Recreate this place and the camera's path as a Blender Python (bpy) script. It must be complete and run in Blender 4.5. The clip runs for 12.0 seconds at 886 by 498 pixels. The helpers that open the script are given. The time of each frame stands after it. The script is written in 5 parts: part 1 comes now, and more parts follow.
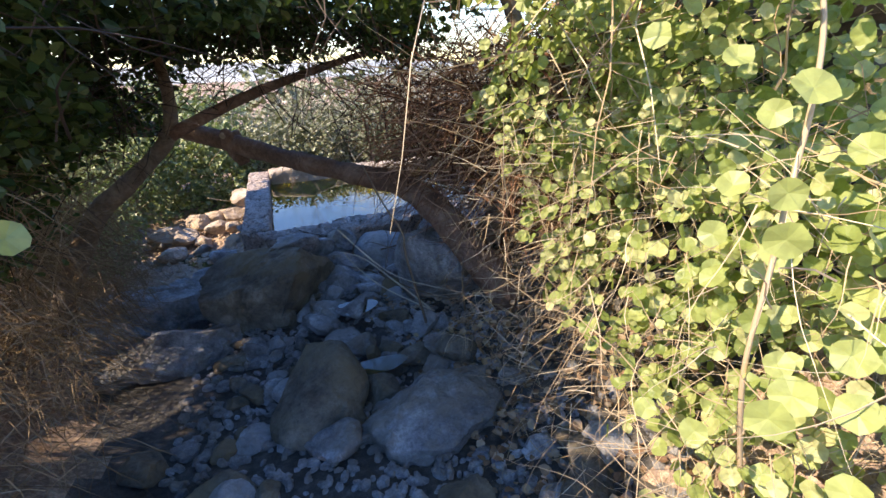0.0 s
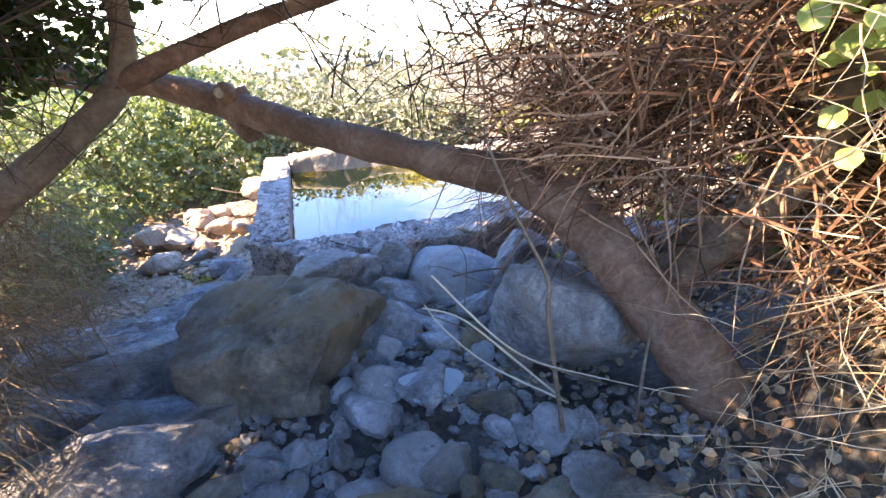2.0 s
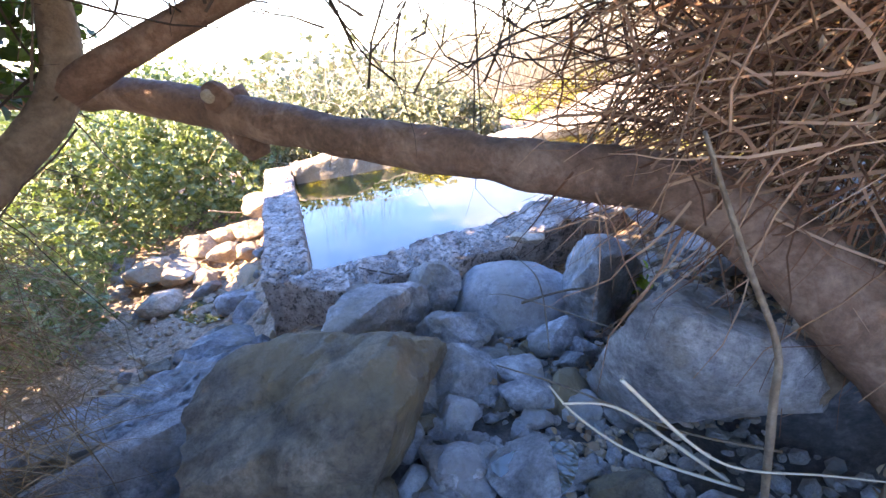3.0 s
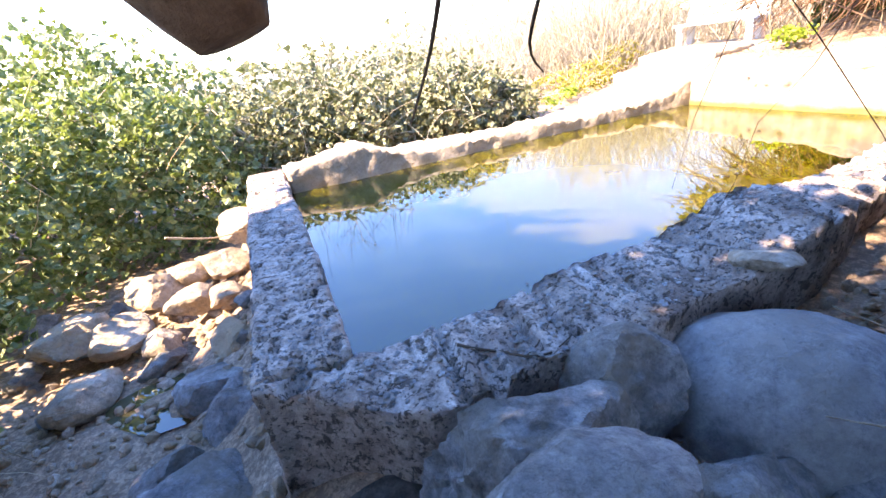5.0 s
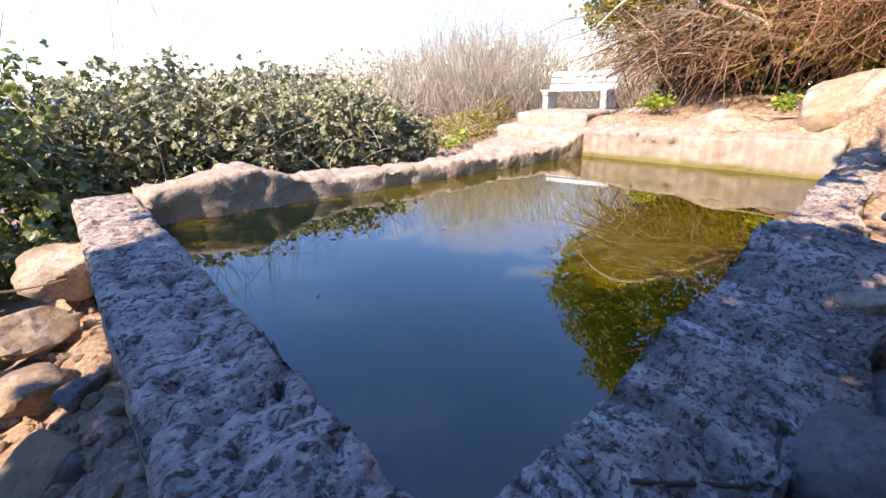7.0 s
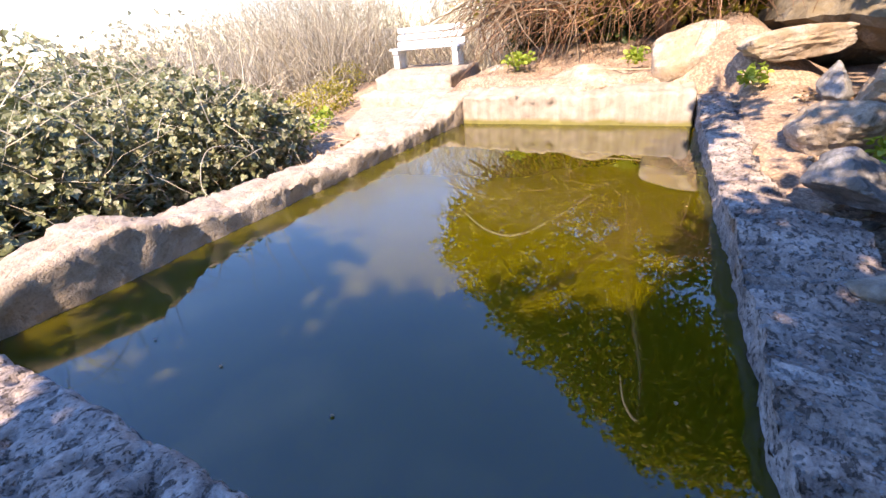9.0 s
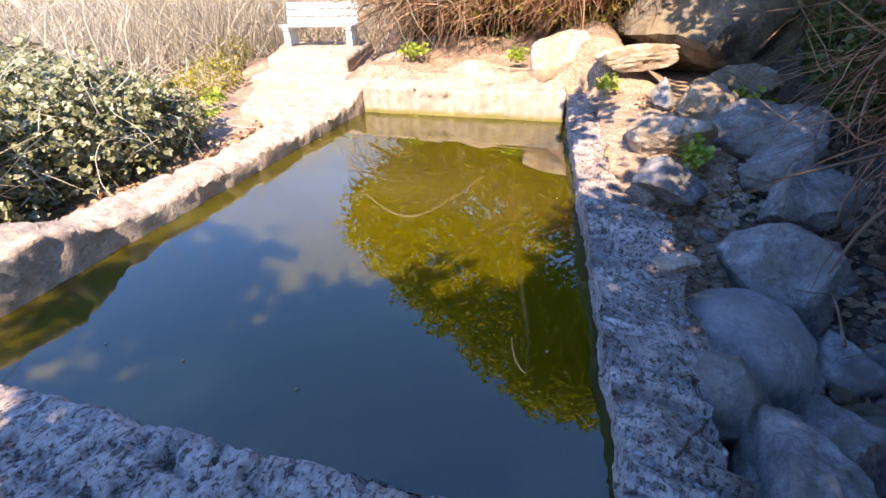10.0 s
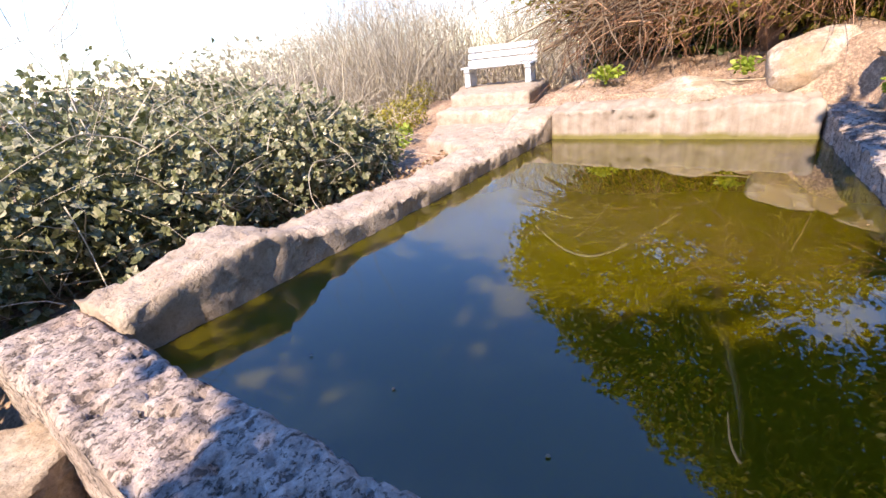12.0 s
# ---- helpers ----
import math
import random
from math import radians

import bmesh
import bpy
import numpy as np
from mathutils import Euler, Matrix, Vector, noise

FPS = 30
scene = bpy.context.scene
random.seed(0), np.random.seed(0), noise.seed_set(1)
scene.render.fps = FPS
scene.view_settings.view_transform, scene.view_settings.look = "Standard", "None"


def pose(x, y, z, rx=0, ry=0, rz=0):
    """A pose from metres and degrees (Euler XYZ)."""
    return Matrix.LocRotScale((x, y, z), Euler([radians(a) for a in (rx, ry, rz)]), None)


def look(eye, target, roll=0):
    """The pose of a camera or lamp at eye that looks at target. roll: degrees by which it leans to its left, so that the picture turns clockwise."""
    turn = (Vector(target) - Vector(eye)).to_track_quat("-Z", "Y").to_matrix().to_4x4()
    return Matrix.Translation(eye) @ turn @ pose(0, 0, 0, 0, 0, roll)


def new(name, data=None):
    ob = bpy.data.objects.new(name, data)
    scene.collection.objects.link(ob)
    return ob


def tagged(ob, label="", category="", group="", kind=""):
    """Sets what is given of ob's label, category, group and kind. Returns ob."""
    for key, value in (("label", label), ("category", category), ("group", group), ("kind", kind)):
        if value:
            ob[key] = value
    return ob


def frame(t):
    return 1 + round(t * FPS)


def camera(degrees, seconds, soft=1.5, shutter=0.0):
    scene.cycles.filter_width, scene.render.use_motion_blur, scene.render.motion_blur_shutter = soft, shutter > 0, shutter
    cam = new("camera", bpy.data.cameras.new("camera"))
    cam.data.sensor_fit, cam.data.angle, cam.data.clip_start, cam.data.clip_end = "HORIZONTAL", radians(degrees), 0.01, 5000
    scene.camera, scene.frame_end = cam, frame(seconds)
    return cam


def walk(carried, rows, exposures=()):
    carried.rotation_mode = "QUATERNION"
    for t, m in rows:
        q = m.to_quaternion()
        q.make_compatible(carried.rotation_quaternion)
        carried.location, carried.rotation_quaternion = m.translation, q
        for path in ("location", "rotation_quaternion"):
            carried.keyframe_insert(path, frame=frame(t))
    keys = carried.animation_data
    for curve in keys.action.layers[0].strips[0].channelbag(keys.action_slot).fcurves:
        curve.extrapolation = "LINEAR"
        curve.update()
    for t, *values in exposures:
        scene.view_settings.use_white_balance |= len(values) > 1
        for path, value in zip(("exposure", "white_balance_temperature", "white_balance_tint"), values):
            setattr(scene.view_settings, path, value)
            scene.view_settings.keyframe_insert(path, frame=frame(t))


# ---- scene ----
cam = camera(90.0, 12.0)
PATH = [
    (0, (0.508, -5.006, 1.659), (1.14, -3.275, 0.88), -1.7),
    (0.5, (0.574, -4.626, 1.613), (1.168, -2.934, 0.728), -5.2),
    (1, (0.568, -4.295, 1.542), (1.142, -2.626, 0.601), -2.9),
    (1.5, (0.58, -3.906, 1.401), (1.124, -2.219, 0.474), 1.9),
    (2, (0.45, -3.402, 1.305), (1.015, -1.662, 0.496), -0.5),
    (2.5, (0.338, -3.07, 1.28), (0.913, -1.353, 0.432), 2.0),
    (3, (0.337, -2.683, 1.23), (0.893, -0.956, 0.387), -5.6),
    (3.5, (0.351, -2.241, 1.163), (0.857, -0.523, 0.272), -11.8),
    (3.7, (0.227, -2.014, 1.048), (0.783, -0.281, 0.218), -10.8),
    (5.5, (0.209, -0.894, 0.732), (0.825, 0.831, -0.072), -8.0),
    (6, (0.091, -0.619, 0.603), (0.69, 1.137, -0.143), -11.4),
    (6.5, (0.087, -0.494, 0.568), (0.975, 1.134, -0.181), -2.8),
    (7, (0.004, -0.31, 0.572), (1.23, 1.128, -0.084), -0.8),
    (7.2, (-0.016, -0.25, 0.582), (1.257, 1.114, -0.137), -2.0),
    (8.8, (0.089, 0.338, 0.746), (1.553, 1.395, -0.114), -6.0),
    (9, (-0.016, 0.376, 0.846), (1.54, 1.28, -0.026), -5.3),
    (9.5, (-0.169, 0.381, 1.051), (1.494, 0.944, 0.093), -4.8),
    (10, (-0.347, 0.345, 1.136), (1.323, 0.804, 0.136), -0.8),
    (10.5, (-0.375, 0.347, 1.126), (1.309, 0.786, 0.142), -0.5),
    (11, (-0.39, 0.401, 1.102), (1.261, 0.96, 0.121), -2.3),
    (11.5, (-0.29, 0.603, 0.943), (1.242, 1.492, 0.015), -5.3),
    (12, (-0.151, 0.883, 0.81), (1.344, 1.961, 0.034), -6.4),
]
EXPOSURES = [(0.0, 2.0, 6700, 15), (1.0, 2.65, 6900, 18), (2.0, 3.6, 7200, 21), (3.5, 3.85, 7400, 22), (3.7, 3.85, 7400, 22), (5.5, 2.95, 7100, 20), (6.0, 2.1, 6700, 20), (7.0, 2.05, 6800, 20), (9.0, 2.3, 7000, 21), (10.5, 2.4, 7000, 21), (12.0, 1.95, 6800, 20)]
walk(cam, [(t, look(eye, target, roll)) for t, eye, target, roll in PATH], EXPOSURES)

# ---- light ----
SUN_TO = Vector((-0.72, -0.05, 0.69)).normalized()
world = bpy.data.worlds.new("sky")
scene.world = world
world.use_nodes = True
wn = world.node_tree
wbg = wn.nodes["Background"]
sky = wn.nodes.new("ShaderNodeTexSky")
sky.sky_type = 'NISHITA'
sky.sun_disc = False
sky.sun_elevation = math.asin(SUN_TO.z)
sky.sun_rotation = math.atan2(SUN_TO.x, SUN_TO.y)
sky.air_density = 1.0
sky.dust_density = 0.0
sky.ozone_density = 1.8
hue = wn.nodes.new("ShaderNodeHueSaturation")
hue.inputs["Saturation"].default_value = 1.5
hue.inputs["Hue"].default_value = 0.516
even = wn.nodes.new("ShaderNodeGamma")
even.inputs["Gamma"].default_value = 0.76
wn.links.new(sky.outputs[0], even.inputs[0])
wn.links.new(even.outputs[0], hue.inputs["Color"])
# thin wisps of cloud
wco = wn.nodes.new("ShaderNodeTexCoord")
wmp = wn.nodes.new("ShaderNodeMapping")
wmp.inputs["Scale"].default_value = (1.6, 1.6, 4.0)
wnz = wn.nodes.new("ShaderNodeTexNoise")
wnz.inputs["Scale"].default_value, wnz.inputs["Detail"].default_value, wnz.inputs["Roughness"].default_value = 1.5, 7, 0.6
wrp = wn.nodes.new("ShaderNodeValToRGB")
wrp.color_ramp.elements[0].position, wrp.color_ramp.elements[0].color = 0.5, (1, 1, 1, 1)
wrp.color_ramp.elements[1].position, wrp.color_ramp.elements[1].color = 0.78, (1.9, 1.45, 1.15, 1)
wml = wn.nodes.new("ShaderNodeMix")
wml.data_type, wml.blend_type = 'RGBA', 'MULTIPLY'
wml.inputs[0].default_value = 1.0
wn.links.new(wco.outputs["Generated"], wmp.inputs[0])
wn.links.new(wmp.outputs[0], wnz.inputs["Vector"])
wn.links.new(wnz.outputs["Fac"], wrp.inputs[0])
wn.links.new(hue.outputs[0], wml.inputs[6])
wn.links.new(wrp.outputs[0], wml.inputs[7])
wn.links.new(wml.outputs[2], wbg.inputs[0])
wbg.inputs[1].default_value = 0.185
sun_data = bpy.data.lights.new("sun", 'SUN')
sun_data.energy, sun_data.angle, sun_data.color = 3.15, radians(0.53), (1.0, 0.86, 0.67)
sun = new("sun", sun_data)
sun.matrix_world = look(SUN_TO * 40, (0, 0, 0))

R = np.random.default_rng(7)
rnd = random.Random(11)


# ---- material kit ----
class Mat:
    """A node material under construction."""
    def __init__(self, name, rough=0.8, spec=0.3):
        self.m = bpy.data.materials.new(name)
        self.m.use_nodes = True
        self.t = self.m.node_tree
        self.b = self.t.nodes["Principled BSDF"]
        self.b.inputs["Roughness"].default_value = rough
        self.b.inputs["Specular IOR Level"].default_value = spec
        self.co = self.t.nodes.new("ShaderNodeTexCoord").outputs["Object"]
        self.geo = self.t.nodes.new("ShaderNodeNewGeometry")

    def node(self, kind):
        return self.t.nodes.new(kind)

    def link(self, a, b):
        self.t.links.new(a, b)

    def noise(self, scale, detail=5, rough=0.6, stretch=None, distort=0.0):
        n = self.node("ShaderNodeTexNoise")
        n.inputs["Scale"].default_value, n.inputs["Detail"].default_value = scale, detail
        n.inputs["Roughness"].default_value, n.inputs["Distortion"].default_value = rough, distort
        v = self.geo.outputs["Position"]
        if stretch:
            mp = self.node("ShaderNodeMapping")
            mp.inputs["Scale"].default_value = stretch
            self.link(v, mp.inputs[0])
            v = mp.outputs[0]
        self.link(v, n.inputs["Vector"])
        return n.outputs["Fac"]

    def cells(self, scale, feature='F1', rand=1.0):
        n = self.node("ShaderNodeTexVoronoi")
        n.feature = feature
        n.inputs["Scale"].default_value, n.inputs["Randomness"].default_value = scale, rand
        self.link(self.geo.outputs["Position"], n.inputs["Vector"])
        return n

    def ramp(self, fac, *stops):
        n = self.node("ShaderNodeValToRGB")
        e = n.color_ramp.elements
        while len(e) < len(stops):
            e.new(0.5)
        for el, (p, c) in zip(e, stops):
            el.position = p
            el.color = (*c, 1) if len(c) == 3 else c
        self.link(fac, n.inputs[0])
        return n.outputs[0]

    def mix(self, fac, a, b, mode='MIX'):
        n = self.node("ShaderNodeMix")
        n.data_type, n.blend_type = 'RGBA', mode
        for s, v in ((n.inputs[0], fac), (n.inputs[6], a), (n.inputs[7], b)):
            if isinstance(v, (int, float)):
                s.default_value = v
            elif isinstance(v, tuple):
                s.default_value = (*v, 1)
            else:
                self.link(v, s)
        return n.outputs[2]

    def color(self, c):
        if isinstance(c, tuple):
            self.b.inputs["Base Color"].default_value = (*c, 1)
        else:
            self.link(c, self.b.inputs["Base Color"])
        return self

    def bump(self, fac, strength=0.5, dist=0.02):
        n = self.node("ShaderNodeBump")
        n.inputs["Strength"].default_value, n.inputs["Distance"].default_value = strength, dist
        old = self.b.inputs["Normal"].links
        if old:
            self.link(old[0].from_socket, n.inputs["Normal"])
        self.link(fac, n.inputs["Height"])
        self.link(n.outputs[0], self.b.inputs["Normal"])
        return self




def rock_mat(name, dark, mid, pale, stain, scale=6.0, cracked=0.25):
    k = Mat(name, 0.85, 0.25)
    base = k.ramp(k.noise(scale, 8, 0.72), (0.34, dark), (0.5, mid), (0.64, pale))
    spots = k.ramp(k.noise(scale * 6, 6, 0.8), (0.34, (0.5, 0.5, 0.51)), (0.5, (0.98, 0.98, 0.98)), (0.66, (1.3, 1.29, 1.27)))
    base = k.mix(0.8, base, spots, 'MULTIPLY')
    base = k.mix(0.75, base, k.ramp(k.noise(scale * 0.6, 4, 0.6), (0.36, (0.62, 0.6, 0.58)), (0.5, (0.98, 0.98, 0.98)), (0.64, (1.3, 1.3, 1.3))), 'MULTIPLY')
    st = k.ramp(k.noise(scale * 0.45, 6, 0.7), (0.47, (0, 0, 0)), (0.6, (1, 1, 1)))
    base = k.mix(k.mix(0.8, (0, 0, 0), st), base, stain)
    crack = k.cells(scale * 0.9, 'DISTANCE_TO_EDGE')
    warp = k.node("ShaderNodeMixRGB")
    warp.blend_type, warp.inputs[0].default_value = 'ADD', 0.25
    nz = k.node("ShaderNodeTexNoise")
    nz.inputs["Scale"].default_value, nz.inputs["Detail"].default_value = scale * 1.5, 6
    k.link(k.geo.outputs["Position"], nz.inputs["Vector"])
    k.link(k.geo.outputs["Position"], warp.inputs[1])
    k.link(nz.outputs["Color"], warp.inputs[2])
    k.link(warp.outputs[0], crack.inputs["Vector"])
    line = k.ramp(crack.outputs["Distance"], (0.0, (0.3, 0.3, 0.3)), (0.025, (1, 1, 1)))
    base = k.mix(cracked, base, line, 'MULTIPLY')
    k.color(base)
    k.bump(line, 0.6 * cracked, 0.012).bump(k.noise(scale * 9, 8, 0.78), 0.95, 0.02).bump(k.noise(scale * 2.2, 6, 0.65), 0.7, 0.04)
    return k.m


M_rock = rock_mat("grey_rock", (0.15, 0.15, 0.155), (0.29, 0.285, 0.28), (0.46, 0.445, 0.43), (0.24, 0.205, 0.16))
M_boulder = rock_mat("pale_boulder", (0.25, 0.25, 0.255), (0.34, 0.34, 0.34), (0.44, 0.43, 0.42), (0.3, 0.28, 0.25), 4, 0.05)
# brown stone, darkened so that the colour carries the cliffs' shade too
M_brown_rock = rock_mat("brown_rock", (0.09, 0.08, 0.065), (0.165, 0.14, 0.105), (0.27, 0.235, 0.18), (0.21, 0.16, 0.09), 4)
M_tan_rock = rock_mat("tan_rock", (0.3, 0.235, 0.17), (0.45, 0.36, 0.27), (0.58, 0.5, 0.41), (0.42, 0.29, 0.17), 5)


def concrete_mat(name, dark, mid, pale, warm, grain=0.6, pitted=0.65):
    k = Mat(name, 0.88, 0.2)
    base = k.ramp(k.noise(7, 9, 0.72), (0.32, dark), (0.5, mid), (0.7, pale))
    patch = k.ramp(k.noise(1.9, 5, 0.6), (0.42, (0, 0, 0)), (0.62, (1, 1, 1)))
    base = k.mix(patch, base, k.mix(0.6, base, warm))
    # blackened lichen patches
    lichen = k.ramp(k.noise(4.2, 9, 0.75), (0.48, (1, 1, 1)), (0.6, (0.42, 0.4, 0.4)))
    base = k.mix(pitted, base, lichen, 'MULTIPLY')
    v = k.cells(30)
    chips = k.ramp(v.outputs["Distance"], (0.14, (1, 1, 1)), (0.32, (0, 0, 0)))
    pick = k.ramp(k.noise(13, 2), (0.54, (0, 0, 0)), (0.62, (1, 1, 1)))
    base = k.mix(k.mix(0.6 * grain, (0, 0, 0), k.mix(1.0, chips, pick, 'MULTIPLY')), base, (0.48, 0.43, 0.39))
    pit = k.ramp(k.noise(21, 5, 0.68, (1, 1.5, 1), 0.5), (0.4, (0, 0, 0)), (0.44, (1, 1, 1)))
    small = k.ramp(k.noise(52, 4, 0.65), (0.37, (0, 0, 0)), (0.43, (1, 1, 1)))
    grit = k.ramp(k.noise(70, 5, 0.8), (0.34, (0.58, 0.57, 0.56)), (0.5, (1, 1, 1)), (0.66, (1.3, 1.29, 1.28)))
    base = k.mix(grain, base, grit, 'MULTIPLY')
    # the shade inside the pits is put into the colour
    hole = k.mix(1.0, pit, small, 'MULTIPLY')
    base = k.mix(k.mix(pitted, (1, 1, 1), hole, 'MULTIPLY'), k.mix(1.0, base, (0.16, 0.15, 0.14), 'MULTIPLY'), base)
    k.color(base)
    k.bump(small, 0.6, 0.012).bump(pit, 0.9 * pitted, 0.03).bump(k.noise(60, 5, 0.75), 0.7, 0.008).bump(k.noise(9, 7, 0.65), 0.9, 0.035)
    return k.m


M_conc = concrete_mat("weathered_concrete", (0.25, 0.2, 0.165), (0.44, 0.37, 0.32), (0.58, 0.51, 0.45), (0.43, 0.33, 0.27), 0.6, 0.75)
M_conc_pale = concrete_mat("pale_concrete", (0.28, 0.225, 0.17), (0.42, 0.35, 0.28), (0.52, 0.45, 0.375), (0.4, 0.315, 0.235), 0.22, 0.15)


def plaster_mat():
    k = Mat("stained_plaster", 0.85, 0.2)
    base = k.ramp(k.noise(5, 8, 0.7), (0.3, (0.25, 0.205, 0.16)), (0.5, (0.32, 0.27, 0.22)), (0.7, (0.4, 0.345, 0.29)))
    base = k.mix(0.4, base, k.ramp(k.noise(3.2, 6, 0.6, (1, 3.5, 0.4)), (0.4, (0.6, 0.52, 0.42)), (0.6, (1, 1, 1))), 'MULTIPLY')
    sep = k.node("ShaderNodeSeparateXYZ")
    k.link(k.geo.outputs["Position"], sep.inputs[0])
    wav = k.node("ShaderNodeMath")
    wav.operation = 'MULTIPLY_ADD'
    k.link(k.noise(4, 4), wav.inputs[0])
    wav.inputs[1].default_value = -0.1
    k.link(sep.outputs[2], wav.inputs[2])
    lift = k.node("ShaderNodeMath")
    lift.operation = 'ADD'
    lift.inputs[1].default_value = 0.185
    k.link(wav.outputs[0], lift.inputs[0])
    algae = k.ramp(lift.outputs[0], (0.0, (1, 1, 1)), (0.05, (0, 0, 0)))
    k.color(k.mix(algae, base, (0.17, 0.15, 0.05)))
    k.bump(k.noise(30, 6, 0.7), 0.35, 0.008).bump(k.noise(6, 5), 0.4, 0.02)
    return k.m


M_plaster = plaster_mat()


def dirt_mat():
    k = Mat("dry_dirt", 0.95, 0.1)
    base = k.ramp(k.noise(3.0, 8, 0.7), (0.3, (0.24, 0.17, 0.125)), (0.5, (0.39, 0.295, 0.225)), (0.7, (0.54, 0.43, 0.345)))
    litter = k.ramp(k.noise(38, 3, 0.7), (0.45, (0.55, 0.5, 0.45)), (0.65, (1.3, 1.2, 1.05)))
    k.color(k.mix(0.8, base, litter, 'MULTIPLY'))
    k.bump(k.noise(45, 6, 0.7), 0.8, 0.02).bump(k.noise(8, 5), 0.6, 0.05)
    return k.m


M_dirt = dirt_mat()


def mud_mat():
    k = Mat("damp_silt", 0.7, 0.35)
    k.color(k.ramp(k.noise(14, 7, 0.75), (0.35, (0.03, 0.027, 0.024)), (0.5, (0.07, 0.062, 0.052)), (0.68, (0.15, 0.135, 0.115))))
    k.bump(k.noise(50, 6, 0.75), 0.9, 0.02)
    return k.m


M_mud = mud_mat()


def leaf_mat(name, a, b, c, back=0.35, rough=0.45):
    k = Mat(name, rough, 0.4)
    col = k.ramp(k.geo.outputs["Random Per Island"], (0.0, a), (0.55, b), (1.0, c))
    col = k.mix(0.45, col, k.ramp(k.noise(30, 3), (0.35, (0.6, 0.6, 0.6)), (0.7, (1.25, 1.25, 1.25))), 'MULTIPLY')
    k.color(col)
    tr = k.node("ShaderNodeBsdfTranslucent")
    k.link(k.mix(1.0, col, (1.35, 1.5, 0.6), 'MULTIPLY'), tr.inputs[0])
    mx = k.node("ShaderNodeMixShader")
    mx.inputs[0].default_value = back
    k.link(k.b.outputs[0], mx.inputs[1])
    k.link(tr.outputs[0], mx.inputs[2])
    k.link(mx.outputs[0], k.t.nodes["Material Output"].inputs[0])
    return k.m


M_bramble = leaf_mat("bramble_leaf", (0.09, 0.105, 0.045), (0.2, 0.21, 0.105), (0.38, 0.36, 0.24), 0.14, 0.36)
M_fresh = leaf_mat("fresh_leaf", (0.1, 0.14, 0.05), (0.21, 0.25, 0.1), (0.37, 0.385, 0.2), 0.25)
M_climber = leaf_mat("climber_leaf", (0.2, 0.25, 0.06), (0.33, 0.37, 0.12), (0.5, 0.49, 0.24), 0.38)
# dark green for leaves in deep shade, some of that shade put into the colour
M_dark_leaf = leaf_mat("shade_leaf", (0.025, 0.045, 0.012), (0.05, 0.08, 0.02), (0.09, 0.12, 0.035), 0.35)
M_olive_leaf = leaf_mat("olive_leaf", (0.16, 0.15, 0.02), (0.3, 0.265, 0.04), (0.44, 0.37, 0.09), 0.4)
M_dry_pale = leaf_mat("dry_pale_leaf", (0.2, 0.155, 0.09), (0.34, 0.28, 0.17), (0.48, 0.41, 0.28), 0.2, 0.8)
M_weed = leaf_mat("weed_leaf", (0.18, 0.26, 0.03), (0.3, 0.38, 0.05), (0.42, 0.46, 0.1), 0.35)
M_dry_leaf = leaf_mat("dry_leaf", (0.16, 0.09, 0.05), (0.3, 0.19, 0.11), (0.45, 0.34, 0.22), 0.15, 0.8)


def wood_mat(name, a, b, c, scale=5.0):
    k = Mat(name, 0.85, 0.2)
    n = k.noise(scale, 8, 0.7, None, 0.6)
    base = k.ramp(n, (0.3, a), (0.5, b), (0.72, c))
    k.color(k.mix(0.5, base, k.ramp(k.noise(scale * 9, 5, 0.7), (0.35, (0.5, 0.5, 0.5)), (0.65, (1.3, 1.3, 1.3))), 'MULTIPLY'))
    k.bump(k.noise(scale * 8, 6, 0.7), 0.7, 0.015).bump(n, 0.5, 0.02)
    return k.m


def twig_mat(name, a, b, c):
    k = Mat(name, 0.85, 0.2)
    k.color(k.ramp(k.geo.outputs["Random Per Island"], (0.0, a), (0.5, b), (1.0, c)))
    return k.m


M_bark = wood_mat("bark", (0.08, 0.045, 0.028), (0.18, 0.105, 0.068), (0.31, 0.21, 0.15))
M_bark_pale = wood_mat("pale_bark", (0.1, 0.07, 0.045), (0.19, 0.14, 0.095), (0.3, 0.24, 0.17))
M_cut = wood_mat("cut_wood", (0.3, 0.22, 0.13), (0.45, 0.35, 0.23), (0.55, 0.46, 0.34), 20)
M_twig = twig_mat("brown_twig", (0.06, 0.026, 0.014), (0.19, 0.092, 0.05), (0.42, 0.26, 0.16))
M_twig_dark = twig_mat("dark_twig", (0.03, 0.022, 0.016), (0.07, 0.05, 0.037), (0.15, 0.11, 0.08))
M_straw = twig_mat("straw", (0.28, 0.19, 0.1), (0.43, 0.32, 0.19), (0.6, 0.49, 0.33))
M_straw_brown = twig_mat("brown_straw", (0.12, 0.075, 0.035), (0.22, 0.15, 0.08), (0.36, 0.27, 0.16))
M_reed = twig_mat("pale_reed", (0.24, 0.2, 0.14), (0.44, 0.39, 0.29), (0.66, 0.61, 0.49))


def water_mat(name, c1, c2, murk=0.0):
    k = Mat(name, 0.01, 0.5)
    k.b.inputs["IOR"].default_value = 1.68
    k.color(k.ramp(k.noise(0.9, 3), (0.35, c1), (0.65, c2)))
    if murk:
        k.b.inputs["Subsurface Weight"].default_value = 1.0
        k.b.inputs["Subsurface Radius"].default_value = (1.0, 0.9, 0.25)
        k.b.inputs["Subsurface Scale"].default_value = murk
    k.bump(k.noise(2.2, 2, 0.4), 0.01, 0.02)
    return k.m


M_water = water_mat("pool_water", (0.055, 0.046, 0.001), (0.07, 0.057, 0.0012), 0.6)
M_puddle = water_mat("puddle_water", (0.05, 0.045, 0.02), (0.08, 0.065, 0.03))


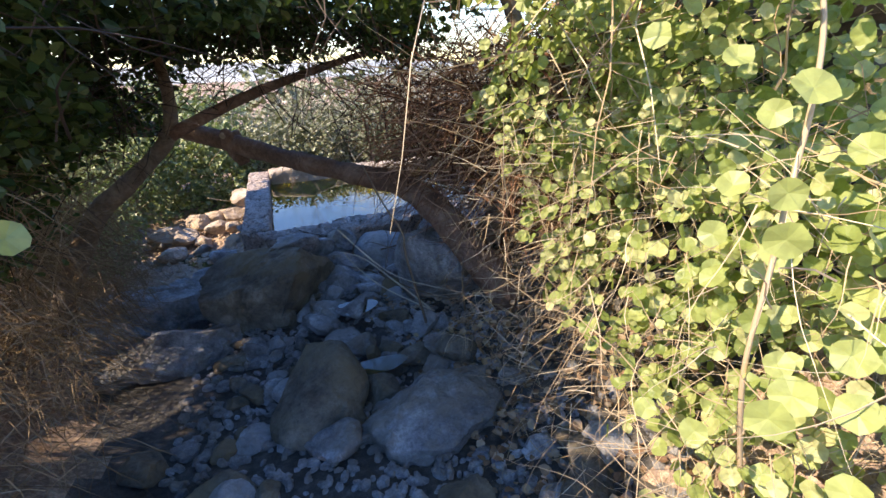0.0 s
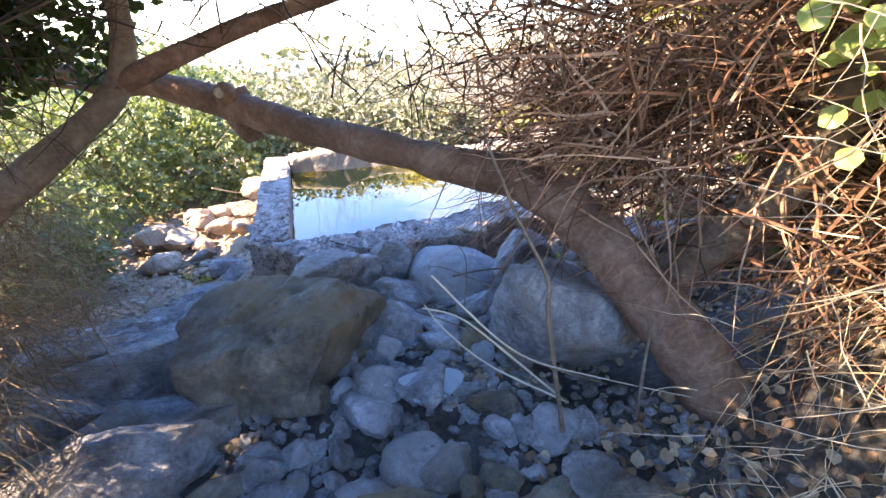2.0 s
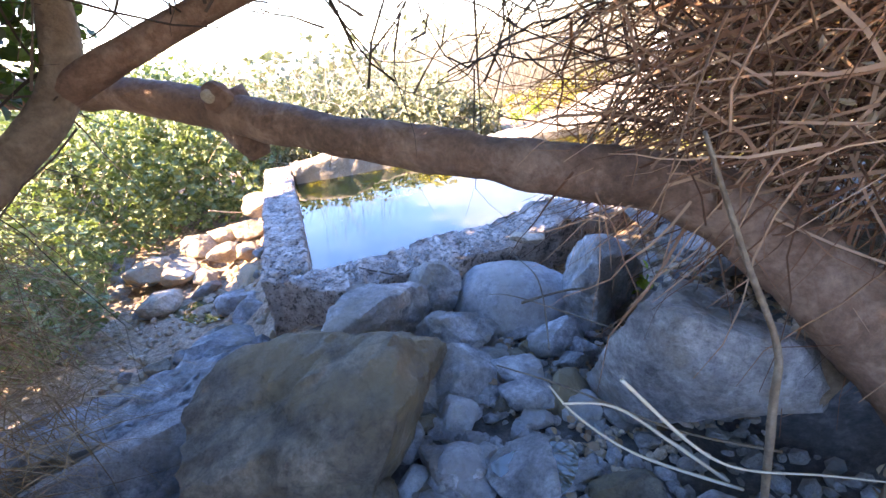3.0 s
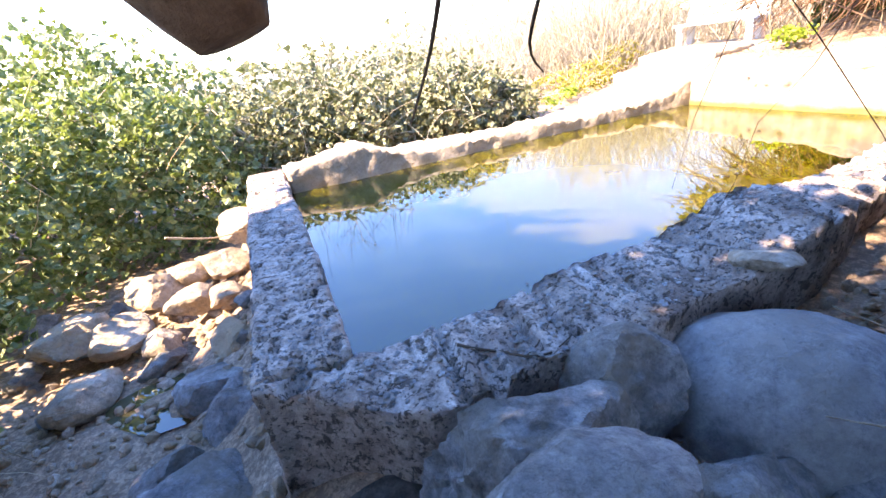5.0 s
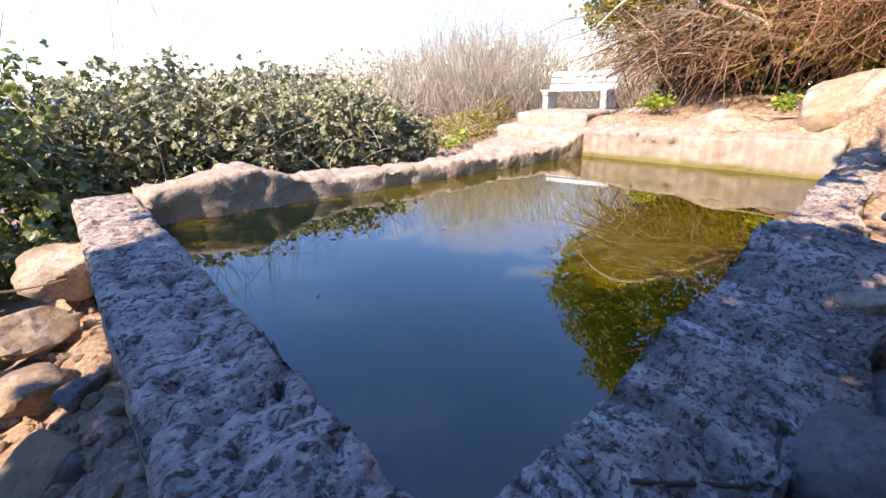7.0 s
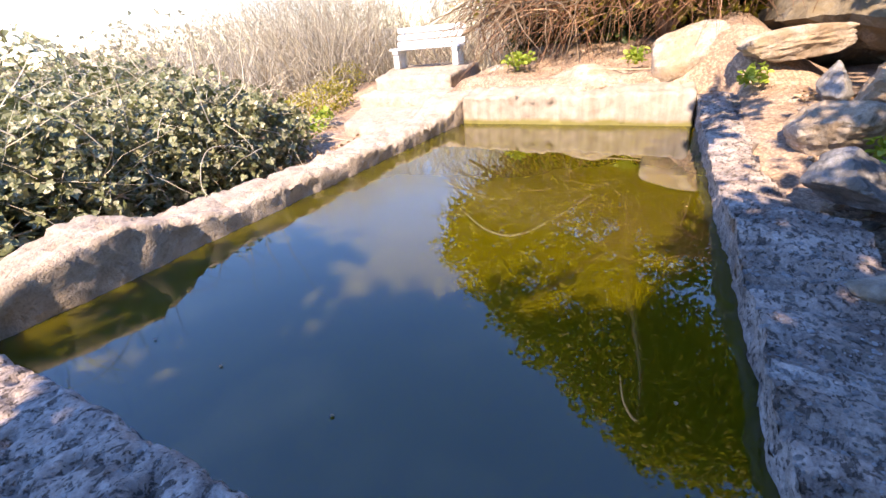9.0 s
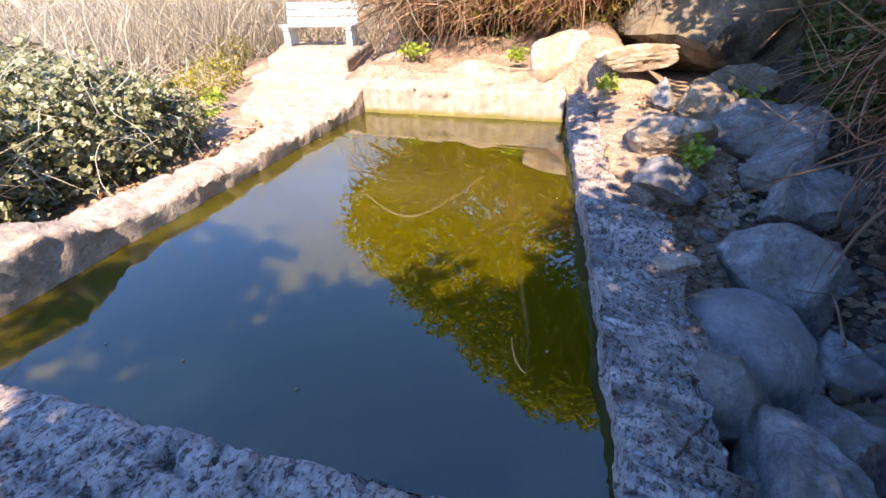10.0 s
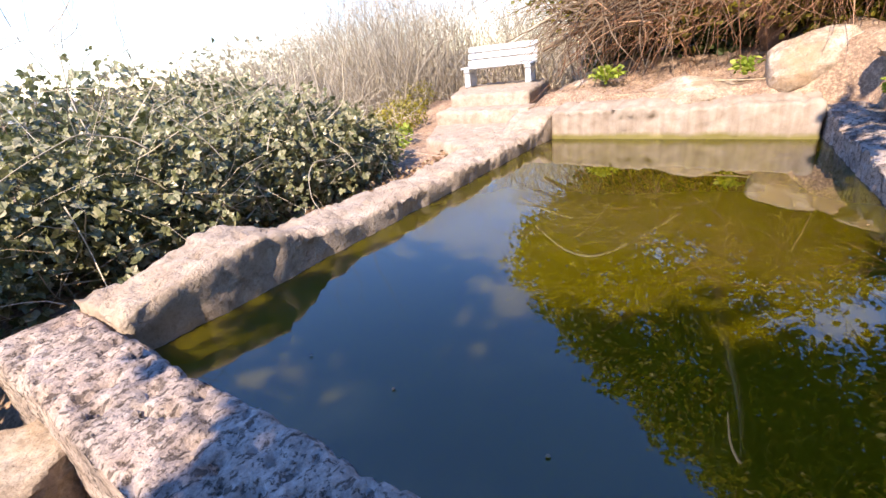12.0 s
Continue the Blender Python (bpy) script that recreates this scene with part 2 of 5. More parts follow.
def paint_mat():
    k = Mat("white_paint", 0.5, 0.4)
    base = k.ramp(k.noise(6, 6, 0.7), (0.3, (0.42, 0.46, 0.5)), (0.6, (0.56, 0.6, 0.63)))
    wear = k.ramp(k.noise(28, 5, 0.8), (0.62, (0, 0, 0)), (0.7, (1, 1, 1)))
    k.color(k.mix(wear, base, (0.4, 0.37, 0.33)))
    k.bump(k.noise(50, 4), 0.2, 0.004)
    return k.m


M_paint = paint_mat()


# ---- shape kit ----
def put(name, verts, faces, mat, parent=None, label="", smooth=False):
    me = bpy.data.meshes.new(name)
    me.from_pydata([tuple(v) for v in verts] if not isinstance(verts, np.ndarray) else verts.tolist(), [], faces if isinstance(faces, list) else faces.tolist())
    me.materials.append(mat)
    if smooth:
        me.polygons.foreach_set("use_smooth", [True] * len(me.polygons))
    me.update()
    ob = new(name, me)
    ob.parent = parent
    if label:
        ob["label"] = label
    return ob


def thing(name, at, label, category, group="", kind=""):
    e = new(name)
    e.location = at
    bpy.context.view_layer.update()
    return tagged(e, label, category, group, kind)


def under(ob, parent):
    """Hang ob, built in world places, under a thing that is moved but not turned."""
    ob.parent = parent
    ob.location = -Vector(parent.location)
    return ob


def fbm(p, scale, octaves=4):
    return noise.fractal(Vector(p) * scale, 0.9, 2.1, octaves)


def sphere_mesh(sub):
    bm = bmesh.new()
    bmesh.ops.create_icosphere(bm, subdivisions=sub, radius=1)
    v = np.array([x.co[:] for x in bm.verts])
    f = [[w.index for w in x.verts] for x in bm.faces]
    bm.free()
    return v, f


SPH = {n: sphere_mesh(n) for n in (1, 2, 3, 4, 5)}


def rock_verts(seed, sub=4, planes=14, rough=0.05, roundness=0.0):
    """A broken, faceted stone of about unit radius; roundness 1 is a water-worn boulder."""
    r = random.Random(seed)
    v, f = SPH[sub]
    ns = []
    for i in range(planes):
        d = Vector((r.gauss(0, 1), r.gauss(0, 1), r.gauss(0, 1))).normalized()
        ns.append((d, r.uniform(0.5, 0.88)))
    off = Vector((r.uniform(-50, 50), r.uniform(-50, 50), r.uniform(-50, 50)))
    out = []
    for p in v:
        d = Vector(p)
        rad = 1.12
        for n, h in ns:
            c = d.dot(n)
            if c > 0.05:
                rad = min(rad, h / c)
        rad = rad * (1 - roundness) + roundness * 0.95
        q = d * rad
        rad += rough * (noise.fractal(q * 1.7 + off, 0.7, 2.1, 6) * 1.4 + 0.5 * noise.noise(q * 5.3 + off))
        out.append(d * rad)
    return np.array([o[:] for o in out]), f


def rock(name, at, size, seed, mat, label, turn=(0, 0, 0), sub=4, planes=14, rough=0.05, roundness=0.0, category="rock", group=""):
    v, f = rock_verts(seed, sub, planes, rough, roundness)
    ob = put(name, v * np.array(size), f, mat)
    ob.data.polygons.foreach_set("use_smooth", [True] * len(ob.data.polygons))
    ob.data.set_sharp_from_angle(angle=radians(24 + 30 * roundness))
    ob.matrix_world = pose(*at, *turn)
    return tagged(ob, label, category, group)


def hexa(name, plan, z0, z1, mat, res=0.04, amp=0.014, seed=0, label="", top=None, chip=0.0, side=None):
    """A rough block over four plan corners, its sides gridded and worn. top(x, y) adds height."""
    a, b, c, d = [np.array(p, float) for p in plan]
    nu = max(2, int(np.linalg.norm(b - a) / res))
    nv = max(2, int(np.linalg.norm(d - a) / res))
    nw = max(2, int((z1 - z0) / res))
    index, verts, faces = {}, [], []

    def vid(i, j, k):
        key = (i, j, k)
        if key not in index:
            u, v, w = i / nu, j / nv, k / nw
            p = (a * (1 - u) + b * u) * (1 - v) + (d * (1 - u) + c * u) * v
            z = z0 + (z1 - z0) * w
            if side:
                p = p + np.array([0, side(p[0]) * (1 - v)])
            if top:
                z += top(p[0], p[1]) * w
            co = Vector((p[0], p[1], z))
            mid = Vector(((a + b + c + d)[0] / 4, (a + b + c + d)[1] / 4, (z0 + z1) / 2))
            n3 = Vector((seed * 3.1, seed * 1.7, seed))
            dx = noise.noise_vector(co * 3.1 + n3) * amp * 1.2 + noise.noise_vector(co * 11 + n3) * amp * 0.8 + noise.noise_vector(co * 34 + n3) * amp * 0.45
            edge = (i in (0, nu)) + (j in (0, nv)) + (k == nw)
            if edge >= 2:
                inward = (mid - co).normalized()
                co = co + Vector((0, 0, -1)) * (0.012 + chip * max(0, noise.noise(co * 5 + n3))) + Vector((inward.x, inward.y, 0)) * 0.008
            pit = noise.noise(co * 16 + n3 * 2)
            pit = max(pit - 0.2, 0.8 * (noise.noise(co * 29 + n3) - 0.24), 0)
            co = co - Vector((0, 0, 1)) * pit * 0.11 * min(1.0, amp / 0.01)
            index[key] = len(verts)
            verts.append((co + dx)[:])
        return index[key]

    for i in range(nu):
        for j in range(nv):
            faces.append([vid(i, j, nw), vid(i + 1, j, nw), vid(i + 1, j + 1, nw), vid(i, j + 1, nw)])
            faces.append([vid(i, j, 0), vid(i, j + 1, 0), vid(i + 1, j + 1, 0), vid(i + 1, j, 0)])
    for i in range(nu):
        for k in range(nw):
            faces.append([vid(i, 0, k), vid(i + 1, 0, k), vid(i + 1, 0, k + 1), vid(i, 0, k + 1)])
            faces.append([vid(i, nv, k + 1), vid(i + 1, nv, k + 1), vid(i + 1, nv, k), vid(i, nv, k)])
    for j in range(nv):
        for k in range(nw):
            faces.append([vid(0, j, k + 1), vid(0, j + 1, k + 1), vid(0, j + 1, k), vid(0, j, k)])
            faces.append([vid(nu, j, k), vid(nu, j + 1, k), vid(nu, j + 1, k + 1), vid(nu, j, k + 1)])
    return put(name, verts, faces, mat, None, label, True)


def tube(name, pts, radii, mat, parent=None, sides=14, rough=0.06, seed=0, label="", step=0.035):
    """A bent, knobbly limb through pts."""
    P = [Vector(p) for p in pts]
    path, rad = [], []
    for i in range(len(P) - 1):
        p0, p1, p2, p3 = P[max(0, i - 1)], P[i], P[i + 1], P[min(len(P) - 1, i + 2)]
        n = max(2, int((p2 - p1).length / step))
        for k in range(n):
            t = k / n
            path.append(0.5 * ((2 * p1) + (p2 - p0) * t + (2 * p0 - 5 * p1 + 4 * p2 - p3) * t * t + (3 * p1 - p0 - 3 * p2 + p3) * t ** 3))
            rad.append(radii[i] * (1 - t) + radii[i + 1] * t)
    path.append(P[-1])
    rad.append(radii[-1])
    verts, faces = [], []
    side = Vector((0, 0, 1))
    s3 = Vector((seed * 7.3, seed * 2.9, seed * 5.1))
    for i, p in enumerate(path):
        d = (path[min(i + 1, len(path) - 1)] - path[max(i - 1, 0)]).normalized()
        e1 = (side - d * side.dot(d))
        e1 = e1.normalized() if e1.length > 0.05 else d.orthogonal().normalized()
        side = e1
        e2 = d.cross(e1)
        for s in range(sides):
            a = 2 * math.pi * s / sides
            o = e1 * math.cos(a) + e2 * math.sin(a)
            q = p + o * rad[i]
            k = 1 + rough * (noise.noise(q * 9 + s3) * 1.5 + noise.noise(q * 31 + s3) * 0.7 + noise.noise(p * 3 + s3) * 1.5)
            verts.append((p + o * rad[i] * k)[:])
    for i in range(len(path) - 1):
        for s in range(sides):
            faces.append([i * sides + s, i * sides + (s + 1) % sides, (i + 1) * sides + (s + 1) % sides, (i + 1) * sides + s])
    faces.append(list(range(sides))[::-1])
    faces.append([(len(path) - 1) * sides + s for s in range(sides)])
    return put(name, verts, faces, mat, parent, label, True)


def strands(name, starts, dirs, lengths, radii, mat, parent=None, droop=0.0, wobble=0.12, seg=6, sides=3, seed=1, label="", taper=0.85, clear=None):
    """Many thin bent stems in one mesh."""
    g = np.random.default_rng(seed)
    n = len(starts)
    starts, dirs = np.asarray(starts, float), np.asarray(dirs, float)
    dirs = dirs / np.linalg.norm(dirs, axis=1, keepdims=True)
    lengths = np.broadcast_to(np.asarray(lengths, float), (n,))
    radii = np.broadcast_to(np.asarray(radii, float), (n,))
    pos = starts.copy()
    d = dirs.copy()
    rings = []
    for s in range(seg + 1):
        up = np.where(np.abs(d[:, 2:3]) > 0.9, np.array([[1.0, 0, 0]]), np.array([[0, 0, 1.0]]))
        e1 = np.cross(d, up)
        e1 /= np.linalg.norm(e1, axis=1, keepdims=True)
        e2 = np.cross(d, e1)
        r = (radii * (1 - taper * s / seg))[:, None]
        rings.append([pos + r * (e1 * math.cos(2 * math.pi * k / sides) + e2 * math.sin(2 * math.pi * k / sides)) for k in range(sides)])
        d = d + g.normal(0, wobble, (n, 3)) + np.array([[0, 0, -droop]])
        d /= np.linalg.norm(d, axis=1, keepdims=True)
        pos = pos + d * (lengths / seg)[:, None]
    V = np.stack([np.stack(r, 1) for r in rings], 1)
    if clear:
        lo, hi = np.array(clear[:3]), np.array(clear[3:])
        keep = ~np.any(np.all((V > lo) & (V < hi), axis=3), axis=(1, 2))
        V, n = V[keep], int(keep.sum())
    V = V.reshape(-1, 3)
    per = (seg + 1) * sides
    base = []
    for s in range(seg):
        for k in range(sides):
            base.append([s * sides + k, s * sides + (k + 1) % sides, (s + 1) * sides + (k + 1) % sides, (s + 1) * sides + k])
    F = (np.array(base)[None] + (np.arange(n) * per)[:, None, None]).reshape(-1, 4)
    return tagged(put(name, V, F, mat, parent, label), kind="stuff")


def oval(w, l, fold, x0=0.0, turn=0.0):
    """A folded leaflet: eight corners round a midrib."""
    v = np.array([[0, 0, 0], [-0.5 * w, 0.3 * l, fold], [-0.42 * w, 0.68 * l, fold * 0.7], [0, l, -0.25 * fold], [0.42 * w, 0.68 * l, fold * 0.7], [0.5 * w, 0.3 * l, fold], [0, 0.5 * l, 0]])
    c, s = math.cos(turn), math.sin(turn)
    x, y = v[:, 0].copy(), v[:, 1].copy()
    v[:, 0], v[:, 1] = c * x - s * y + x0, s * x + c * y
    return v, [[0, 6, 1], [1, 6, 2], [2, 6, 3], [3, 6, 4], [4, 6, 5], [5, 6, 0]]


def join_leaflets(parts):
    V, F, n = [], [], 0
    for v, f in parts:
        V.append(v)
        F += [[i + n for i in q] for q in f]
        n += len(v)
    return np.concatenate(V), np.array(F)


LEAF_THREE = join_leaflets([oval(0.62, 0.8, 0.1), oval(0.55, 0.66, 0.1, 0, 1.15), oval(0.55, 0.66, 0.1, 0, -1.15)])
LEAF_ONE = join_leaflets([oval(0.8, 1.0, 0.12)])


def round_leaf(n=14):
    """A broad round leaf, notched at its stalk and slightly cupped and waved."""
    v, f = [(0, 0.42, -0.03)], []
    for i in range(n):
        a = 2 * math.pi * (i + 0.5) / n - math.pi / 2
        r = 0.5 * (1 + 0.07 * math.sin(5 * a) + 0.05 * math.sin(9 * a + 1))
        v.append((r * math.cos(a), 0.45 + r * math.sin(a), 0.06 + 0.05 * math.sin(3 * a)))
    f = [[0, 1 + i, 1 + (i + 1) % n] for i in range(n)]
    return np.array(v), np.array(f)


LEAF_ROUND = round_leaf()
LEAF_NARROW = join_leaflets([oval(0.28, 1.0, 0.05)])


def leaves(name, pts, sizes, mat, parent=None, shape=LEAF_THREE, seed=1, face=(0, 0, 1), loose=0.8, label=""):
    """Scattered leaves, each a folded blade of its own, facing roughly the way of face."""
    g = np.random.default_rng(seed)
    pts = np.asarray(pts, float)
    n = len(pts)
    nz = np.asarray(face, float)[None] + g.normal(0, loose, (n, 3))
    nz /= np.linalg.norm(nz, axis=1, keepdims=True)
    t = g.normal(0, 1, (n, 3))
    nx = np.cross(t, nz)
    nx /= np.linalg.norm(nx, axis=1, keepdims=True)
    ny = np.cross(nz, nx)
    s = np.broadcast_to(np.asarray(sizes, float), (n,))[:, None, None]
    T, F0 = shape
    V = (T[None, :, 0:1] * nx[:, None] + T[None, :, 1:2] * ny[:, None] + T[None, :, 2:3] * nz[:, None]) * s + pts[:, None]
    F = (F0[None] + (np.arange(n) * len(T))[:, None, None]).reshape(-1, 3)
    ob = put(name, V.reshape(-1, 3), F, mat, parent, label)
    return tagged(ob, kind="stuff" if n > 20 else "")


def cloud(blobs, n, seed, inner=0.45, gap=0.0, gscale=2.2):
    """Points through a union of soft lumps, thicker towards the outside, with uneven gaps."""
    g = np.random.default_rng(seed)
    w = np.array([b[3] * b[4] * b[5] for b in blobs]) ** (2 / 3)
    out = []
    pick = g.choice(len(blobs), n * 3, p=w / w.sum())
    for i in pick:
        x, y, z, rx, ry, rz = blobs[i]
        d = g.normal(0, 1, 3)
        d /= np.linalg.norm(d)
        r = inner + (1.0 - inner) * g.random() ** 0.55
        r *= 1 + 0.3 * noise.noise(Vector((x + d[0] * 1.6, y + d[1] * 1.6, z + d[2] * 1.6)) * 1.9) + 0.22 * noise.noise(Vector((x + d[0] * 1.6, y + d[1] * 1.6, z + d[2] * 1.6)) * 5.5)
        p = (x + d[0] * rx * r, y + d[1] * ry * r, z + d[2] * rz * r)
        if noise.noise(Vector(p) * gscale + Vector((seed, 0, 0))) < gap - 0.5:
            continue
        out.append(p)
        if len(out) == n:
            break
    return np.array(out)


WAY = (-0.15, -5.2, -0.2, 0.95, 0.2, 1.45)


# ---- ground ----
def smooth(a, b, x):
    t = min(1.0, max(0.0, (x - a) / (b - a)))
    return t * t * (3 - 2 * t)


def ground_z(x, y):
    bed = -0.34 + 0.3 * smooth(-2.2, -5.0, y) + 0.25 * smooth(-5, -9, y)
    left = -0.3 * smooth(0.3, -0.6, x) * smooth(-2.6, -0.8, y)
    z = bed + left
    if y > -0.4:
        z -= 0.06 * smooth(-0.4, 0.6, y) * smooth(0.4, -0.4, x)
    # right bank along the stream, and the terrace round the far end
    z += 1.25 * smooth(1.25, 3.3, x) * smooth(-1.6, -2.8, y)
    z += 0.5 * smooth(1.2, 5.2, x) * smooth(-2.8, -1.6, y) * smooth(1.0, -0.2, y) + 0.9 * smooth(-1.2, -4.0, y) * smooth(2.5, 5.5, x)
    z += 0.62 * smooth(4.7, 5.5, x) * smooth(3.2 + 0.7 * smooth(5.4, 5.9, x), 2.4 + 0.6 * smooth(5.4, 5.9, x), y) * smooth(-0.9, 0.2, y)
    z += 0.35 * smooth(5.6, 8.5, x) * smooth(-1, 0.5, y) * smooth(3.4, 2.6, y)
    # left bank
    z += 1.0 * smooth(-0.35 - 0.5 * smooth(-3.2, -1.6, y), -2.0, x) * smooth(0.0, -2.0, y) + 0.3 * smooth(-1.4, -4, x)
    # behind the long wall
    if y > 2.9:
        z += 0.12 * smooth(2.8, 5.6, x) * smooth(2.9, 3.4, y) + 0.28 * smooth(5.8, 8.0, x) * smooth(3.2, 4.5, y)
    # pool pit
    inside = smooth(0.0, 0.2, x) * smooth(5.3, 5.1, x) * smooth(0.0, 0.15, y - 0.02) * smooth(3.1, 2.95, y)
    z = z * (1 - inside) - 1.2 * inside
    z += 0.05 * fbm((x, y, 0), 0.9) + 0.02 * fbm((x, y, 3), 4.5)
    far = smooth(20, 90, math.hypot(x - 2, y - 1))
    z -= 2.6 * smooth(6.5, 12, y - 0.35 * max(0, x)) + 1.2 * smooth(-4.5, -9, x)
    return z * (1 - far) + far * (-9.0 + 1.5 * fbm((x, y, 0), 0.01))


def axis(lo, hi, step, out):
    inner = list(np.arange(lo, hi + step / 2, step))
    grow, d = [], step
    x = 0
    while x < out:
        d *= 1.35
        x += d
        grow.append(x)
    return [lo - g for g in grow[::-1]] + inner + [hi + g for g in grow]


def build_ground():
    xs, ys = axis(-5, 10, 0.09, 1500), axis(-8, 9, 0.09, 1500)
    verts = [(x, y, ground_z(x, y)) for y in ys for x in xs]
    w = len(xs)
    faces = [[j * w + i, j * w + i + 1, (j + 1) * w + i + 1, (j + 1) * w + i] for j in range(len(ys) - 1) for i in range(w - 1)]
    ob = put("ground", verts, faces, M_dirt, None, "", True)
    ob.data.materials.append(M_mud)
    for f in ob.data.polygons:
        x, y, z = f.center
        w = 0.25 * noise.noise(Vector((x * 1.6, y * 1.6, 4)))
        # damp stream bed; its dark colour also stands for shade between the stones
        if -5.5 < y < -0.2 and -0.75 + w < x < 1.35 + w + 0.5 * smooth(-2.4, -1.0, y):
            f.material_index = 1
        # dark soil of the bank under the cliff, its colour also deepening the shade
        if 1.35 + w < x < 6.0 and -4.0 < y < -0.75 - 0.12 * (x - 1.3) + w:
            f.material_index = 1
    return tagged(ob, "dry brown earth with leaf litter and gravel", "ground", kind="structure")


build_ground()

# ---- the pool ----
def b_top(x, y):
    return 0.13 * math.exp(-((x - 0.95) / 0.28) ** 2) + 0.05 * math.exp(-((x - 0.5) / 0.3) ** 2) - 0.02 * smooth(1.3, 2.5, x) + 0.03 * smooth(3, 4.5, x) + 0.13 * smooth(4.6, 5.0, x) + 0.025 * noise.noise(Vector((x * 2.3, y * 3, 7.7)))


def d_top(x, y):
    return -0.005 - 0.02 * smooth(0.1, 0.5, x) + 0.05 * smooth(0.2, 0.6, x) * noise.noise(Vector((x * 1.7, y * 2.0, 2.2))) + 0.1 * math.exp(-((x - 2.1) / 0.35) ** 2) + 0.12 * smooth(2.6, 4.6, x)


tagged(hexa("wall_1", [(0, 0.03), (0.31, 0.03), (0.325, 3.2), (0.0, 3.2)], -0.85, 0.0, M_conc, 0.02, 0.01, 1, chip=0.05), "pitted grey concrete pool wall with worn edges", "pool wall", kind="structure")
tagged(hexa("wall_2", [(0.325, 2.8), (5.75, 2.82), (5.75, 3.3), (0.325, 3.2)], -0.85, 0.0, M_conc_pale, 0.04, 0.02, 2, top=b_top, chip=0.04), "sunlit broken-topped concrete pool wall", "pool wall", kind="structure")
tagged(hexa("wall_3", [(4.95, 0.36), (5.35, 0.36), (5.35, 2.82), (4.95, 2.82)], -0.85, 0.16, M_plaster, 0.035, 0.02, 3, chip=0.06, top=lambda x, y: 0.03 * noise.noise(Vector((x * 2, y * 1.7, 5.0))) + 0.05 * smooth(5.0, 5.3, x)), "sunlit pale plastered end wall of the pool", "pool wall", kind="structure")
def d_side(x):
    return -0.26 * smooth(0.03, 0.5, x) + 0.24 * smooth(1.7, 3.0, x) + 0.08 * smooth(3.0, 5.0, x) + 0.1 * noise.noise(Vector((x * 2.6, 1.3, 0.4))) * smooth(0.2, 0.6, x)


tagged(hexa("wall_4", [(0.0, -0.03), (5.35, -0.03), (5.35, 0.36), (0.0, 0.03)], -0.85, 0.0, M_conc, 0.024, 0.018, 4, top=d_top, chip=0.06, side=d_side), "rough lumpy concrete pool wall against the rocks", "pool wall", kind="structure")
WATER_Z = -0.16
def build_water():
    plan = [(0.2, 0.0), (5.1, 0.24), (5.1, 2.95), (0.2, 2.95)]
    V = [(x, y, z) for z in (-1.3, WATER_Z) for x, y in plan]
    F = [[3, 2, 1, 0], [4, 5, 6, 7]] + [[i, (i + 1) % 4, (i + 1) % 4 + 4, i + 4] for i in range(4)]
    return tagged(put("water", V, F, M_water), "still green pool water mirroring the sky", "water", kind="structure")


build_water()

# ---- steps and bench ----
def slab_thing(name, plan, z0, z1, seed, label):
    return tagged(hexa(name, plan, z0, z1, M_conc_pale, 0.06, 0.012, seed, chip=0.03), label, "step", "steps up to the bench")


slab_thing("step", [(6.5, 3.75), (9.3, 4.5), (9.0, 6.4), (6.47, 5.15)], -0.25, 0.27, 11, "pale concrete landing that carries the bench")
slab_thing("step", [(5.92, 3.5), (6.53, 3.6), (6.5, 5.2), (5.84, 5.05)], -0.3, 0.09, 12, "pale worn concrete step below the landing")
slab_thing("step", [(4.1, 3.3), (5.95, 3.4), (5.86, 5.05), (4.6, 4.4)], -0.45, -0.1, 13, "broad pale concrete slab at the foot of the steps")


def box(bm, sx, sy, sz, at, bevel=0.006, turn=(0, 0, 0)):
    bb = bmesh.new()
    bmesh.ops.create_cube(bb, size=1)
    bmesh.ops.scale(bb, vec=(sx, sy, sz), verts=bb.verts)
    bmesh.ops.bevel(bb, geom=bb.edges[:], offset=bevel, segments=2, affect='EDGES')
    bb.transform(pose(*at, *turn))
    me = bpy.data.meshes.new("tmp")
    bb.to_mesh(me)
    bm.from_mesh(me)
    bpy.data.meshes.remove(me)
    bb.free()


def part(name, bm, mat, parent, label=""):
    me = bpy.data.meshes.new(name)
    bm.to_mesh(me)
    bm.free()
    me.materials.append(mat)
    ob = new(name, me)
    ob.parent = parent
    if label:
        ob["label"] = label
    return ob


def build_bench():
    b = thing("bench", (8.3, 5.13, 0.275), "white-painted slatted bench on a concrete landing", "bench")
    for sx in (-0.7, 0.7):
        bm = bmesh.new()
        box(bm, 0.13, 0.6, 0.08, (sx, 0.0, 0.35), 0.012)
        box(bm, 0.13, 0.14, 0.33, (sx, -0.2, 0.165), 0.015)
        box(bm, 0.13, 0.12, 0.33, (sx, 0.22, 0.165), 0.015)
        box(bm, 0.11, 0.06, 0.46, (sx, 0.34, 0.57), 0.01, (-20, 0, 0))
        part("leg", bm, M_paint, b)
    for i in range(3):
        bm = bmesh.new()
        box(bm, 1.66, 0.155, 0.045, (0, -0.22 + i * 0.175, 0.412), 0.008)
        part("seat_slat", bm, M_paint, b)
    for i in range(3):
        bm = bmesh.new()
        box(bm, 1.64, 0.035, 0.125, (0, 0.255 + 0.053 * i, 0.5 + 0.146 * i), 0.008, (-20, 0, 0))
        part("back_slat", bm, M_paint, b)
    b.rotation_euler = (0, 0, radians(-78))
    b.scale = (0.86, 0.86, 0.86)
    return b


build_bench()

